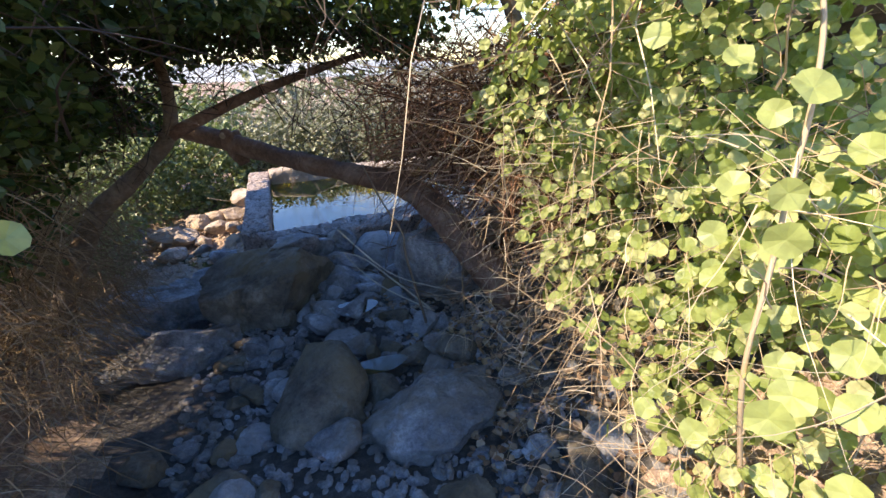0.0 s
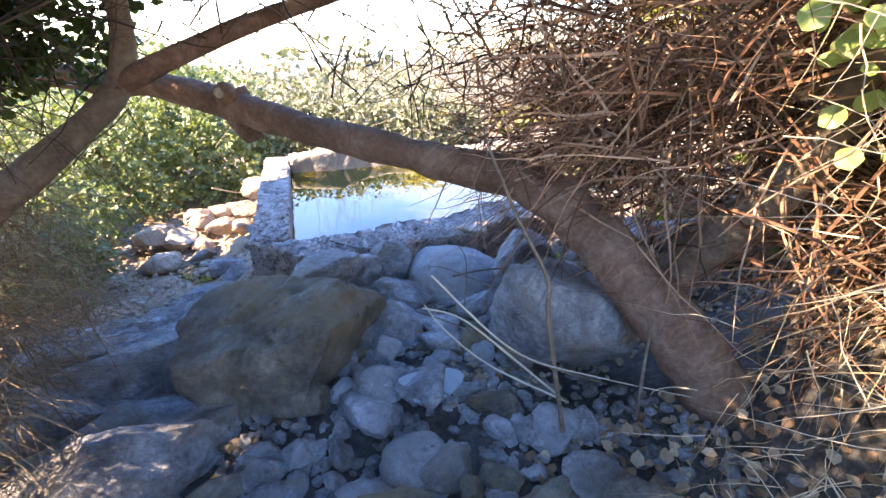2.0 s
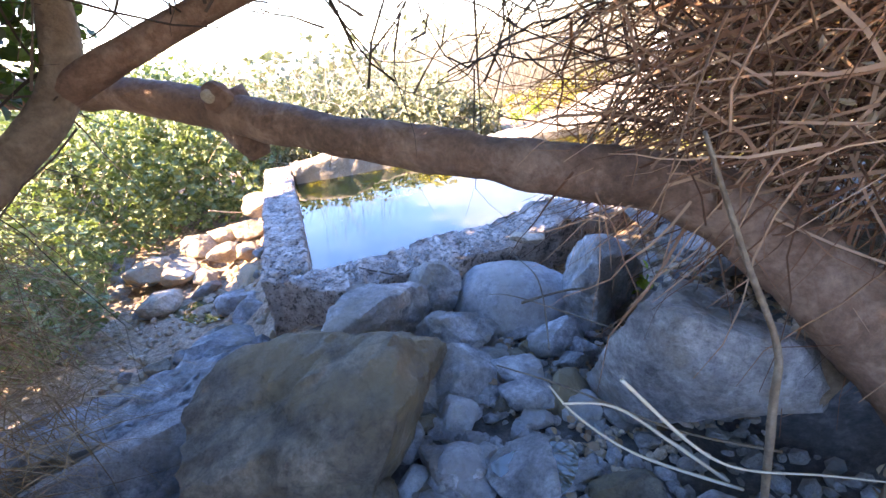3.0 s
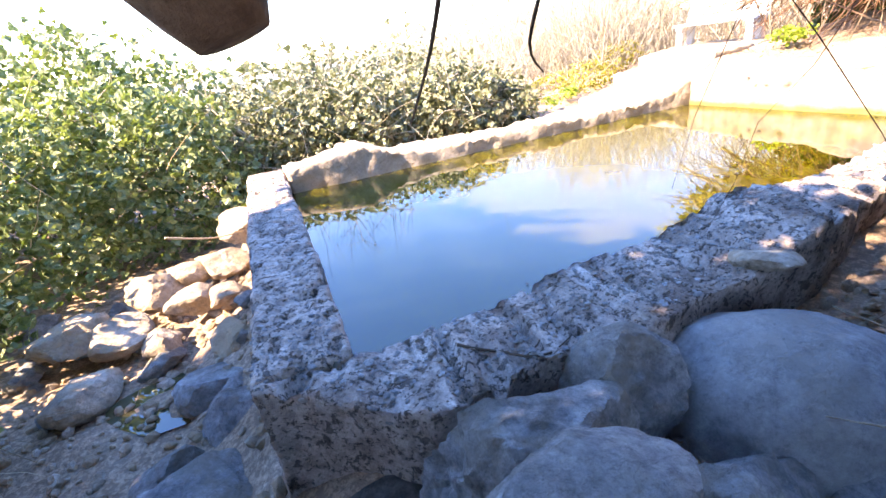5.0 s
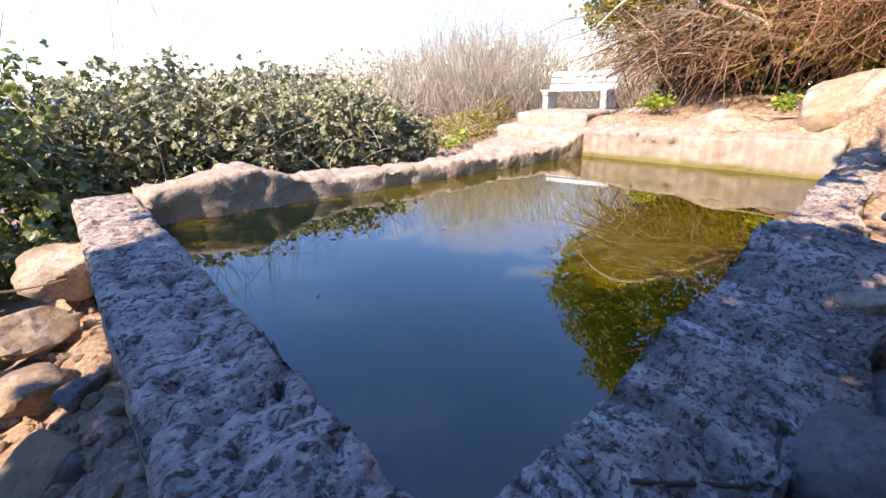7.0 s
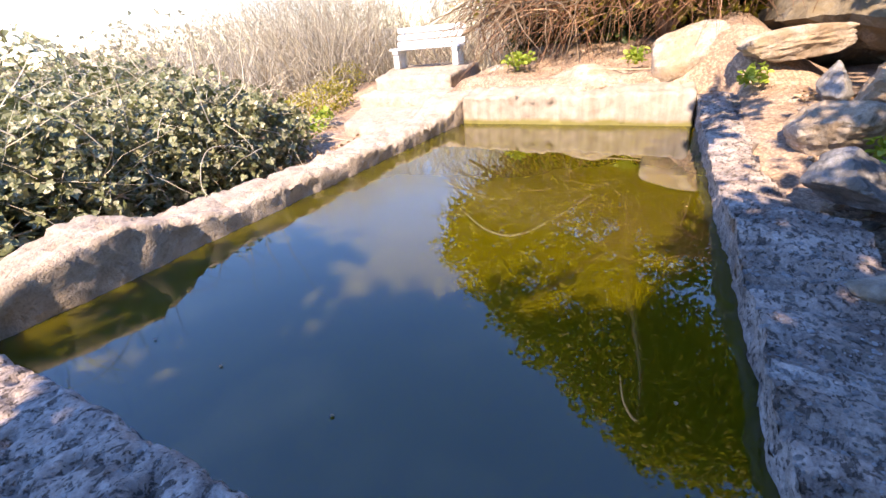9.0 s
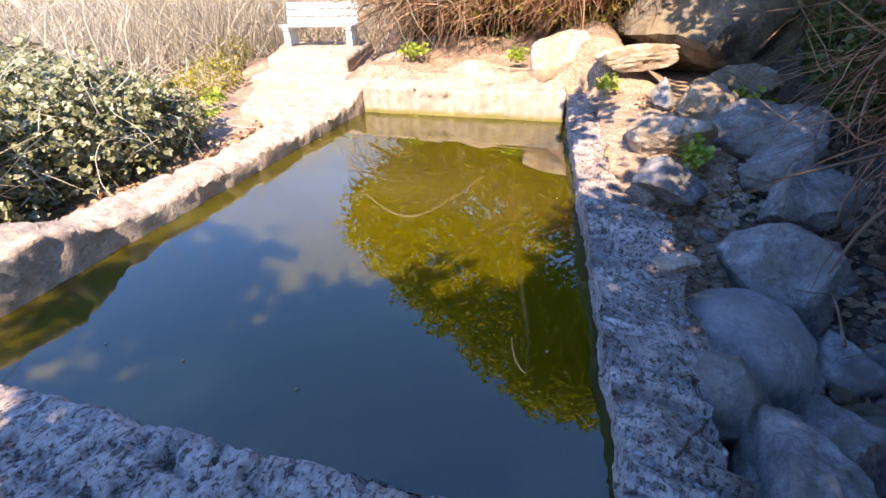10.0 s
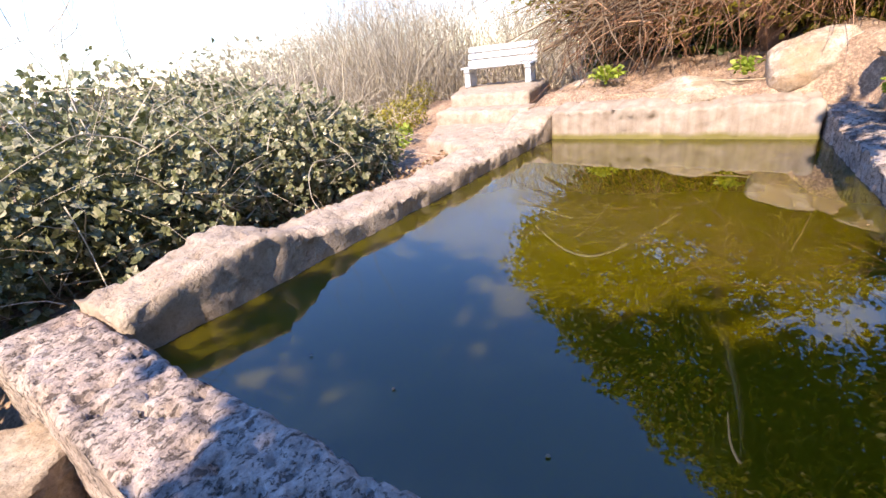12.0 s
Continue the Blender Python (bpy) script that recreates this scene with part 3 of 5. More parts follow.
# ---- rocks ----
def dent(ob, at, r, depth):
    """A worn hole in a rock, round a place on its skin."""
    inv = ob.matrix_world.inverted()
    way = inv.to_3x3() @ Vector((0.1, 1.0, -0.15)).normalized()
    for v in ob.data.vertices:
        d = ((ob.matrix_world @ v.co) - Vector(at)).length
        if d < r:
            v.co += way * depth * (1 - (d / r) ** 2)


brown = rock("rock", (0.3, -1.12, -0.2), (0.76, 0.42, 0.54), 5, M_brown_rock, "large brown slab-sided boulder in the stream bed", (0, -14, 12), 5, 12, 0.06)
for at, r, depth in (((0.03, -1.42, -0.06), 0.06, 0.1), ((0.2, -1.43, 0.0), 0.045, 0.07)):
    near = min((brown.matrix_world @ v.co for v in brown.data.vertices), key=lambda q: (q - Vector(at)).length)
    dent(brown, near, r, depth)
rock("rock", (0.5, -0.84, 0.09), (0.27, 0.22, 0.1), 9, M_rock, "pale flat slab lying on the brown boulder", (0, 10, 15), 5, 9, 0.06)
rock("rock", (1.66, -1.62, -0.02), (0.27, 0.38, 0.58), 8, M_rock, "large grey leaning rock with a flat pale face", (6, -16, 25), 5, 9, 0.06)
rock("rock", (-0.4, -1.62, -0.38), (0.55, 0.33, 0.3), 14, M_rock, "long grey rock lying by the stream bed", (0, 0, 20), 5, 14, 0.08)
rock("rock", (0.55, -2.62, -0.2), (0.27, 0.48, 0.25), 21, M_brown_rock, "smooth brown oval stone in the stream bed", (12, 0, -24), 4, 14, 0.04, 0.35)
rock("rock", (1.18, -3.06, -0.22), (0.42, 0.36, 0.28), 22, M_rock, "broad dark grey rock in the stream bed", (0, 0, 10), 5, 12, 0.08, 0.15)
rock("boulder", (1.5, -0.54, -0.38), (0.44, 0.34, 0.38), 31, M_boulder, "smooth pale grey rounded boulder beside the pool wall", (0, 12, -25), 5, 10, 0.03, 0.8, "boulder")
rock("rock", (0.66, -0.46, -0.27), (0.36, 0.26, 0.25), 33, M_rock, "blue-grey rock wedged under the pool wall", (0, 10, -20), 5, 12, 0.08)
rock("rock", (1.0, -0.36, -0.21), (0.19, 0.17, 0.2), 34, M_rock, "grey stone wedged against the pool wall", (0, 0, 40), 5, 10, 0.07, 0.15)
rock("rock", (1.0, -0.72, -0.3), (0.3, 0.2, 0.17), 35, M_rock, "flat-topped grey rock behind the brown boulder", (0, 0, 5), 5, 10, 0.08)
rock("rock", (1.86, -0.78, -0.14), (0.28, 0.26, 0.26), 36, M_rock, "grey square rock with a brown side beside the boulder", (0, 8, 30), 5, 8, 0.06)
rock("rock", (2.5, -1.08, 0.04), (0.36, 0.28, 0.2), 37, M_rock, "grey angular rock in the shade of the bank", (0, 4, -30), 5, 10, 0.06)
rock("rock", (2.72, -0.4, 0.03), (0.28, 0.24, 0.16), 38, M_rock, "grey rock with a sunlit top beside the pool wall", (0, 8, 10), 5, 9, 0.06)
rock("rock", (3.2, -1.2, 0.05), (0.4, 0.3, 0.2), 39, M_rock, "grey block on the shaded bank", (0, 6, -20), 5, 10, 0.06)
rock("rock", (3.55, -0.48, 0.14), (0.32, 0.28, 0.2), 40, M_tan_rock, "warm brown rock dappled with sun", (0, 0, 24), 5, 10, 0.06)
rock("rock", (4.15, -0.85, 0.22), (0.36, 0.26, 0.2), 47, M_tan_rock, "warm brown rock dappled with sun", (0, 0, -15), 5, 10, 0.08)
rock("rock", (4.7, -1.15, 0.32), (0.42, 0.3, 0.26), 48, M_brown_rock, "brown rock in the shade under the slab", (0, 0, 30), 5, 10, 0.08)
rock("rock", (3.8, -1.35, 0.1), (0.5, 0.4, 0.3), 41, M_rock, "grey rock under the overhang", (0, 0, 50), 5, 11, 0.08)
rock("rock", (5.6, 0.48, 0.42), (0.36, 0.42, 0.36), 42, M_tan_rock, "large pale tan rock on the bank above the pool", (0, 10, 15), 4, 10, 0.04, 0.35)
rock("rock", (5.08, -0.3, 0.52), (0.28, 0.5, 0.13), 43, M_tan_rock, "long flat tan slab of rock on the bank", (-6, 4, 8), 5, 10, 0.06, 0.2)
rock("rock", (4.45, -0.52, 0.26), (0.15, 0.13, 0.17), 44, M_rock, "small angular rock beside the slab", (0, 20, 10), 5, 9, 0.06)
rock("rock", (1.0, -0.98, -0.4), (0.34, 0.3, 0.24), 46, M_rock, "broad blue-grey rock between boulder and wall", (0, -8, 20), 5, 10, 0.06)
rock("stone", (1.72, -0.26, -0.02), (0.13, 0.1, 0.045), 49, M_tan_rock, "flat tan stone lying in the leaf litter", (0, 6, 30), 4, 8, 0.05, category="stone")
rock("rock", (5.6, 1.55, 0.12), (0.5, 0.75, 0.28), 45, M_tan_rock, "low pale rock bank above the end wall", (0, -8, 0), 5, 12, 0.05, 0.4)
rock("rock", (6.35, 2.75, 0.12), (0.6, 0.55, 0.24), 50, M_tan_rock, "low pale rock bank beside the steps", (0, -6, 20), 5, 12, 0.05, 0.4)

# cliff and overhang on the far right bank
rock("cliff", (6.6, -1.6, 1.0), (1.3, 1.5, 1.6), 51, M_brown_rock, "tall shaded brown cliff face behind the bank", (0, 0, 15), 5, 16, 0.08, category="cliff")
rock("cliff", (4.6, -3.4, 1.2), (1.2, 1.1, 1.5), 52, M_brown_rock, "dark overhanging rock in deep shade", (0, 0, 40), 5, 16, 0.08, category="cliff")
# added ledge, sized to block sky light from the hollow below
rock("cliff", (4.5, -2.45, 2.1), (1.8, 1.25, 0.45), 54, M_brown_rock, "dark overhanging ledge added to shade the hollow of the cliff", (0, 6, 20), 5, 14, 0.08, category="cliff")
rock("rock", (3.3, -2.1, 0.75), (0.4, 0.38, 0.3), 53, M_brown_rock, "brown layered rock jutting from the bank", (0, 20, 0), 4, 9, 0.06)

# added rock: closes a bright gap where there is only deep shade
rock("cliff", (9.0, 0.3, 0.9), (1.2, 1.9, 1.5), 55, M_brown_rock, "dark rock added as a backing behind the overhanging tree", (0, 0, 10), 5, 16, 0.08, category="cliff")

# ledges of the lower stream channel on the left
for i, (x, y, z, sx, sy, sz, rz) in enumerate([(-1.0, -0.35, -0.58, 1.05, 0.3, 0.2, 24), (-0.55, -0.55, -0.66, 0.7, 0.3, 0.2, 30), (-0.42, 0.2, -0.62, 0.5, 0.3, 0.22, 45), (-0.85, -1.05, -0.62, 0.8, 0.34, 0.2, 14), (-1.7, -0.75, -0.5, 0.7, 0.3, 0.2, 10), (-1.3, -1.05, -0.45, 0.7, 0.32, 0.22, 20), (-0.75, -0.8, -0.52, 0.8, 0.34, 0.22, 30)]):
    rock("rock_ledge", (x, y, z), (sx, sy, sz), 60 + i, M_rock, "blue-grey layered rock ledge along the channel", (0, 0, rz), 4, 12, 0.06, category="rock", group="ledges of the channel")

def ledge(plan, z0, z1, seed, label):
    return tagged(hexa("rock_ledge", plan, z0, z1, M_rock, 0.035, 0.03, seed, chip=0.12), label, "rock", "ledges of the channel")


ledge([(-1.6, -0.9), (-0.2, -0.52), (-0.02, -0.06), (-1.45, -0.35)], -0.5, -0.33, 61, "long layered grey ledge with a broken edge")
ledge([(-1.6, -1.25), (-0.3, -0.85), (-0.2, -0.45), (-1.6, -0.8)], -0.68, -0.46, 62, "lower grey ledge under the long one")

# sunlit rocks beside the short wall
for i, (x, y, z, s) in enumerate([(-0.3, 2.35, -0.42, 0.17), (-0.5, 1.95, -0.5, 0.14), (-0.28, 1.85, -0.52, 0.13), (-0.75, 2.2, -0.46, 0.18), (-0.52, 2.35, -0.44, 0.14), (-0.9, 1.8, -0.54, 0.15), (-0.22, 1.4, -0.56, 0.14), (-0.66, 1.62, -0.58, 0.12), (-1.15, 1.95, -0.52, 0.2), (-1.0, 1.35, -0.6, 0.16), (-0.12, 2.72, -0.3, 0.2), (-0.35, 1.05, -0.64, 0.16), (-0.16, 0.75, -0.62, 0.17), (-0.5, 0.6, -0.68, 0.16)]):
    rock("stone", (x, y, z), (s * 1.15, s, s * 0.7), 80 + i, M_tan_rock if y > 1.3 else M_rock, "angular tan stone on the sunlit bank" if y > 1.3 else "blue-grey stone by the wall", (0, 0, i * 47), 4, 7, 0.06, 0.0, "stone", "stones beside the short wall")

# ---- puddles ----
def puddle(at, sx, sy, label):
    pts = [(at[0] + sx * math.cos(a) * (1 + 0.25 * math.sin(3 * a + at[0])), at[1] + sy * math.sin(a) * (1 + 0.2 * math.cos(2 * a)), at[2]) for a in [2 * math.pi * i / 24 for i in range(24)]]
    tagged(put("puddle", pts, [list(range(24))], M_puddle), label, "puddle", kind="structure")


puddle((0.93, -1.7, -0.22), 0.15, 0.14, "small puddle between stones mirroring the sky")
puddle((0.93, -2.6, -0.17), 0.15, 0.1, "small puddle between stones mirroring the sky")
puddle((-0.5, 1.15, -0.685), 0.34, 0.3, "shallow green puddle beside the pool wall")

# ---- stones of the stream bed ----
STONES = []
for i in range(8):
    v, f = rock_verts(200 + i, 4, 9, 0.06, 0.1 if i % 2 else 0.0)
    me = bpy.data.meshes.new("stone")
    me.from_pydata(v.tolist(), [], f)
    me.polygons.foreach_set("use_smooth", [True] * len(me.polygons))
    me.set_sharp_from_angle(angle=radians(26))
    me.materials.append((M_rock, M_rock, M_brown_rock, M_boulder)[i % 4])
    STONES.append(me)


def stones(n, region, size, label, group):
    x0, x1, y0, y1 = region
    for i in range(n):
        x, y = rnd.uniform(x0, x1), rnd.uniform(y0, y1)
        s = size[0] + (size[1] - size[0]) * rnd.random() ** 2.2
        ob = new("stone", STONES[rnd.randrange(8)])
        ob.matrix_world = pose(x, y, ground_z(x, y) + s * 0.3, rnd.uniform(-20, 20), rnd.uniform(-20, 20), rnd.uniform(0, 360)) @ Matrix.Diagonal((s * rnd.uniform(0.9, 1.4), s, s * rnd.uniform(0.6, 0.85), 1))
        tagged(ob, label, "stone", group)


stones(120, (-0.1, 1.6, -2.6, -0.75), (0.05, 0.15), "grey-brown loose stone in the stream bed", "stones of the stream bed")
stones(50, (-0.5, 1.7, -4.2, -2.4), (0.06, 0.17), "dark loose stone in the stream bed", "stones of the stream bed")
stones(70, (1.1, 4.2, -1.5, -0.4), (0.03, 0.11), "small grey stone on the bank beside the pool", "stones beside the pool")
stones(34, (-1.7, -0.1, -0.8, 2.6), (0.05, 0.13), "blue-grey stone in the lower channel", "stones of the lower channel")


def gravel(name, n, region, size, mat, seed, label):
    g = random.Random(seed)
    v0, f0 = SPH[1]
    V, F = [], []
    for i in range(n):
        x, y = g.uniform(region[0], region[1]), g.uniform(region[2], region[3])
        s = g.uniform(*size)
        m = pose(x, y, ground_z(x, y) + s * 0.2, g.uniform(0, 360), g.uniform(0, 30), g.uniform(0, 360))
        b = len(V)
        for p in v0:
            V.append((m @ Vector((p[0] * s * 1.3 * g.uniform(0.8, 1.1), p[1] * s, p[2] * s * 0.7)))[:])
        F += [[q + b for q in t] for t in f0]
    return tagged(put(name, V, F, mat), label, "gravel", kind="stuff")


gravel("gravel", 2600, (-0.3, 1.9, -4.6, -0.4), (0.012, 0.04), M_rock, 3, "loose grey gravel of the stream bed")
gravel("gravel", 1500, (1.0, 4.6, -1.8, -0.3), (0.01, 0.032), M_tan_rock, 4, "small brown rubble on the bank")
gravel("gravel", 900, (-1.6, 0.0, -1.2, 2.7), (0.01, 0.035), M_tan_rock, 5, "loose tan gravel by the wall")

# ---- the leaning tree over the stream ----
tree = thing("leaning_tree", (1.75, -2.0, 0.0), "brown-barked tree leaning low across the stream", "tree")
under(tube("trunk", [(2.15, -2.45, -0.25), (1.85, -2.25, 0.22), (1.6, -1.95, 0.6), (1.38, -1.72, 0.78), (1.0, -1.4, 0.86), (0.55, -0.95, 0.94), (0.14, -0.55, 1.04), (-0.25, -0.3, 1.14), (-0.75, -0.15, 1.2), (-1.4, -0.2, 1.35)], [0.15, 0.13, 0.11, 0.095, 0.083, 0.078, 0.085, 0.075, 0.07, 0.06], M_bark, seed=1, sides=24, rough=0.09), tree)
under(tube("stub", [(0.13, -0.53, 1.12), (0.18, -0.53, 0.97), (0.22, -0.54, 0.84)], [0.09, 0.095, 0.045], M_bark, seed=2, rough=0.12), tree)
under(tube("knot", [(0.17, -0.56, 1.04), (0.12, -0.62, 1.12), (0.1, -0.66, 1.15)], [0.07, 0.062, 0.03], M_bark, seed=3, rough=0.2), tree)
under(tube("knot", [(0.1, -0.645, 1.12), (0.085, -0.68, 1.125)], [0.03, 0.018], M_cut, seed=9, rough=0.2, label="pale scar of a sawn-off branch"), tree)
under(tube("knot", [(0.32, -0.72, 1.0), (0.3, -0.8, 1.03)], [0.055, 0.025], M_bark, seed=10, rough=0.2), tree)
under(tube("limb", [(-1.1, -1.6, 0.05), (-0.78, -1.38, 0.68), (-0.54, -1.26, 0.9), (-0.28, -1.06, 1.14), (-0.2, -0.98, 1.36), (-0.2, -0.95, 1.7), (-0.3, -0.9, 2.3)], [0.08, 0.068, 0.062, 0.055, 0.048, 0.038, 0.02], M_bark_pale, seed=4), tree)
under(tube("limb", [(-0.26, -1.03, 1.18), (-0.05, -1.04, 1.28), (0.28, -1.0, 1.42), (0.7, -0.95, 1.56), (1.25, -0.98, 1.72), (1.8, -1.2, 1.85)], [0.05, 0.046, 0.042, 0.036, 0.028, 0.018], M_bark, seed=5), tree)
under(tube("limb", [(1.75, -1.95, 0.1), (1.95, -2.05, 0.4), (2.0, -2.4, 0.95), (1.9, -2.6, 1.7), (1.6, -2.5, 2.4)], [0.11, 0.1, 0.07, 0.05, 0.03], M_bark_pale, seed=6), tree)


def spread(n, box6, seed):
    g = np.random.default_rng(seed)
    a = np.array(box6, float)
    return a[:3] + g.random((n, 3)) * (a[3:] - a[:3])


def ways(n, mean, loose, seed):
    g = np.random.default_rng(seed)
    return np.array(mean, float)[None] + g.normal(0, loose, (n, 3))


# bare twigs above and behind the trunk
under(strands("twig_tangle", spread(640, (-0.9, -1.5, 1.1, 2.2, -0.7, 2.0), 1), ways(640, (0.1, 0.15, 0.0), 0.8, 2), R.uniform(0.4, 1.1, 640), R.uniform(0.002, 0.006, 640), M_twig_dark, None, 0.02, 0.2, 7, seed=3, clear=(-0.1, -2.3, 0.5, 0.6, -0.3, 1.3)), tree)
# tangle of dead brown twigs on the right side
c = cloud([(1.75, -1.75, 1.15, 0.75, 0.5, 0.6), (2.3, -2.2, 1.3, 0.8, 0.7, 0.8), (2.1, -1.4, 0.9, 0.5, 0.5, 0.4), (2.6, -2.6, 0.8, 0.5, 0.5, 0.5)], 2600, 4, 0.1)
under(strands("deadwood", c, ways(len(c), (-0.55, 0.25, -0.1), 0.65, 5), R.uniform(0.35, 0.9, len(c)), R.uniform(0.003, 0.0075, len(c)), M_twig, None, 0.04, 0.16, 7, seed=6, clear=WAY), tree)
p = cloud([(2.0, -1.85, 1.1, 0.55, 0.45, 0.5), (2.5, -2.3, 1.2, 0.7, 0.6, 0.7), (2.5, -2.4, 0.6, 0.5, 0.5, 0.5)], 6500, 14, 0.1)
under(leaves("dry_foliage", p, R.uniform(0.03, 0.06, len(p)), M_dry_leaf, None, LEAF_NARROW, 15, loose=1.0), tree)
# crown over the stream and to its left
blobs = [(-0.85, -1.0, 1.65, 0.4, 0.4, 0.4), (1.25, -2.4, 2.0, 0.45, 0.4, 0.22), (0.25, -2.4, 1.98, 0.5, 0.4, 0.2), (-0.5, -3.0, 1.9, 0.42, 0.85, 0.6), (-0.85, -2.6, 1.3, 0.4, 0.8, 0.55), (-0.95, -3.2, 1.75, 0.5, 0.9, 0.6), (-1.1, -2.2, 1.4, 0.5, 0.7, 0.8), (-1.3, -1.5, 1.8, 0.7, 0.7, 0.7), (-0.5, -2.7, 2.3, 0.7, 0.8, 0.4), (0.5, -1.9, 2.4, 0.9, 0.7, 0.5), (-1.5, -3.6, 1.2, 0.7, 0.8, 0.9), (-0.1, -1.2, 2.1, 0.8, 0.6, 0.4), (-0.9, -0.9, 2.0, 0.7, 0.5, 0.4), (0.7, -1.1, 2.1, 0.7, 0.5, 0.35), (0.1, -0.9, 1.88, 0.6, 0.35, 0.22), (0.9, -1.0, 1.9, 0.6, 0.4, 0.24), (1.5, -1.2, 1.85, 0.4, 0.4, 0.25), (-0.8, -1.05, 1.42, 0.38, 0.4, 0.34), (-0.62, -1.9, 1.42, 0.25, 0.35, 0.3), (-0.5, -0.75, 1.45, 0.3, 0.35, 0.32), (-0.35, -0.6, 1.8, 0.4, 0.35, 0.3)]
under(strands("high_tangle", spread(260, (-0.4, -3.5, 1.9, 1.5, -1.9, 2.7), 12), ways(260, (0.2, 0, -0.05), 0.8, 13), R.uniform(0.4, 1.0, 260), R.uniform(0.002, 0.006, 260), M_twig_dark, None, 0.02, 0.2, 7, seed=16, clear=WAY), tree)
p = cloud(blobs, 41000, 7, 0.2, 0.05)
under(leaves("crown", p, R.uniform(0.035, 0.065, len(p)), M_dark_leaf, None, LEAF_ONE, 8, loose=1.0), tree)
s = cloud(blobs, 700, 9, 0.0)
under(strands("crown_wood", s, ways(len(s), (0, 0, 0.1), 0.8, 10), R.uniform(0.4, 1.0, len(s)), R.uniform(0.003, 0.008, len(s)), M_twig_dark, None, 0.01, 0.15, 5, seed=11, clear=WAY), tree)

# ---- unseen tall tree, added so its crown shades the near end of the pool ----
tall = thing("shade_tree", (-3.0, 0.3, ground_z(-3.0, 0.3)), "unseen leafy tree added to shade the stream and the pool", "tree")
under(tube("trunk", [(-3.0, 0.3, -0.6), (-2.9, 0.2, 0.9), (-2.5, 0.1, 2.2), (-1.8, -0.1, 3.2)], [0.19, 0.16, 0.13, 0.07], M_bark, seed=31), tall)
under(tube("branch", [(-2.7, 0.15, 1.6), (-2.9, -1.2, 2.5), (-2.6, -2.6, 3.0)], [0.09, 0.07, 0.03], M_bark, seed=32), tall)
under(tube("branch", [(-2.5, 0.1, 2.2), (-1.0, -0.7, 3.1), (0.6, -1.1, 3.4)], [0.09, 0.06, 0.03], M_bark, seed=33), tall)
sb = [(-1.55, -0.15, 3.2, 0.5, 0.35, 0.35), (-3.6, -3.6, 2.8, 0.9, 0.9, 0.5), (-2.6, -3.7, 2.0, 0.6, 0.8, 0.5), (-4.5, 0.7, 3.0, 0.9, 0.5, 0.5), (-2.3, 2.0, 3.1, 0.6, 0.55, 0.4), (-2.9, 0.5, 3.0, 1.0, 1.1, 0.6), (-2.9, 1.05, 2.9, 0.9, 0.75, 0.5), (-4.2, -0.6, 3.0, 1.0, 1.2, 0.6), (-2.9, 0.0, 3.2, 0.8, 0.8, 0.4), (-2.7, -1.0, 3.0, 1.1, 1.1, 0.6), (-2.6, -2.5, 3.0, 1.0, 1.0, 0.6), (-1.9, -3.6, 2.9, 0.7, 0.9, 0.5), (-1.6, -1.9, 3.2, 0.9, 0.9, 0.4)]
p = cloud(sb, 25000, 37, 0.1, 0.06)
# more leaf lumps out of view, set where they block sun from the bank
dense = [(0.9, -2.3, 3.4, 0.8, 0.6, 0.4), (1.9, -2.4, 3.5, 0.9, 0.7, 0.45), (2.9, -2.4, 3.5, 0.9, 0.7, 0.5), (1.4, -1.75, 3.6, 0.8, 0.4, 0.4)]
thin = [(-0.9, -0.9, 3.2, 1.0, 0.8, 0.5), (0.3, -1.2, 3.4, 1.0, 0.8, 0.5), (1.6, -1.6, 3.4, 1.0, 0.8, 0.5), (2.8, -2.0, 3.2, 1.1, 0.9, 0.6), (0.5, 0.15, 3.15, 0.6, 0.25, 0.3), (1.3, -0.1, 3.3, 0.6, 0.3, 0.3)]
p = np.concatenate([p, cloud(thin, 3400, 39, 0.1, 0.3, 3.0), cloud(dense, 6500, 40, 0.1, 0.1, 2.5)])
under(leaves("crown", p, R.uniform(0.09, 0.14, len(p)), M_olive_leaf, None, LEAF_ONE, 38, loose=0.8), tall)


# ---- bushes ----
def bush(name, blobs, n, size, leaf, shape, stem, seed, label, category="bush", face=(0, 0, 0.6), gap=0.1, inner=0.45, stems=330, stem_len=(0.4, 1.0), loose=0.8):
    b0 = blobs[0]
    e = thing(name, (b0[0], b0[1], ground_z(b0[0], b0[1])), label, category)
    p = cloud(blobs, n, seed, inner, gap)
    g = np.random.default_rng(seed)
    under(leaves("crown", p, g.uniform(*size, len(p)), leaf, None, shape, seed + 1, face, loose), e)
    s = cloud(blobs, stems, seed + 2, 0.1)
    under(strands("stem_tangle", s, ways(len(s), (0, 0, 0.25), 0.7, seed + 3), g.uniform(*stem_len, len(s)), g.uniform(0.002, 0.006, len(s)), stem, None, 0.05, 0.16, 6, seed=seed + 4), e)
    return e


bush("bramble_bush", [(0.4, 4.6, -0.02, 0.9, 0.75, 0.72), (1.4, 4.65, -0.02, 0.9, 0.75, 0.74), (1.0, 5.4, 0.12, 1.3, 0.8, 0.82)], 13500, (0.045, 0.085), M_bramble, LEAF_THREE, M_reed, 21, "dense grey-green bramble bush behind the pool wall", face=(-0.4, -0.4, 0.6), inner=0.25, stems=750, stem_len=(0.4, 1.1))
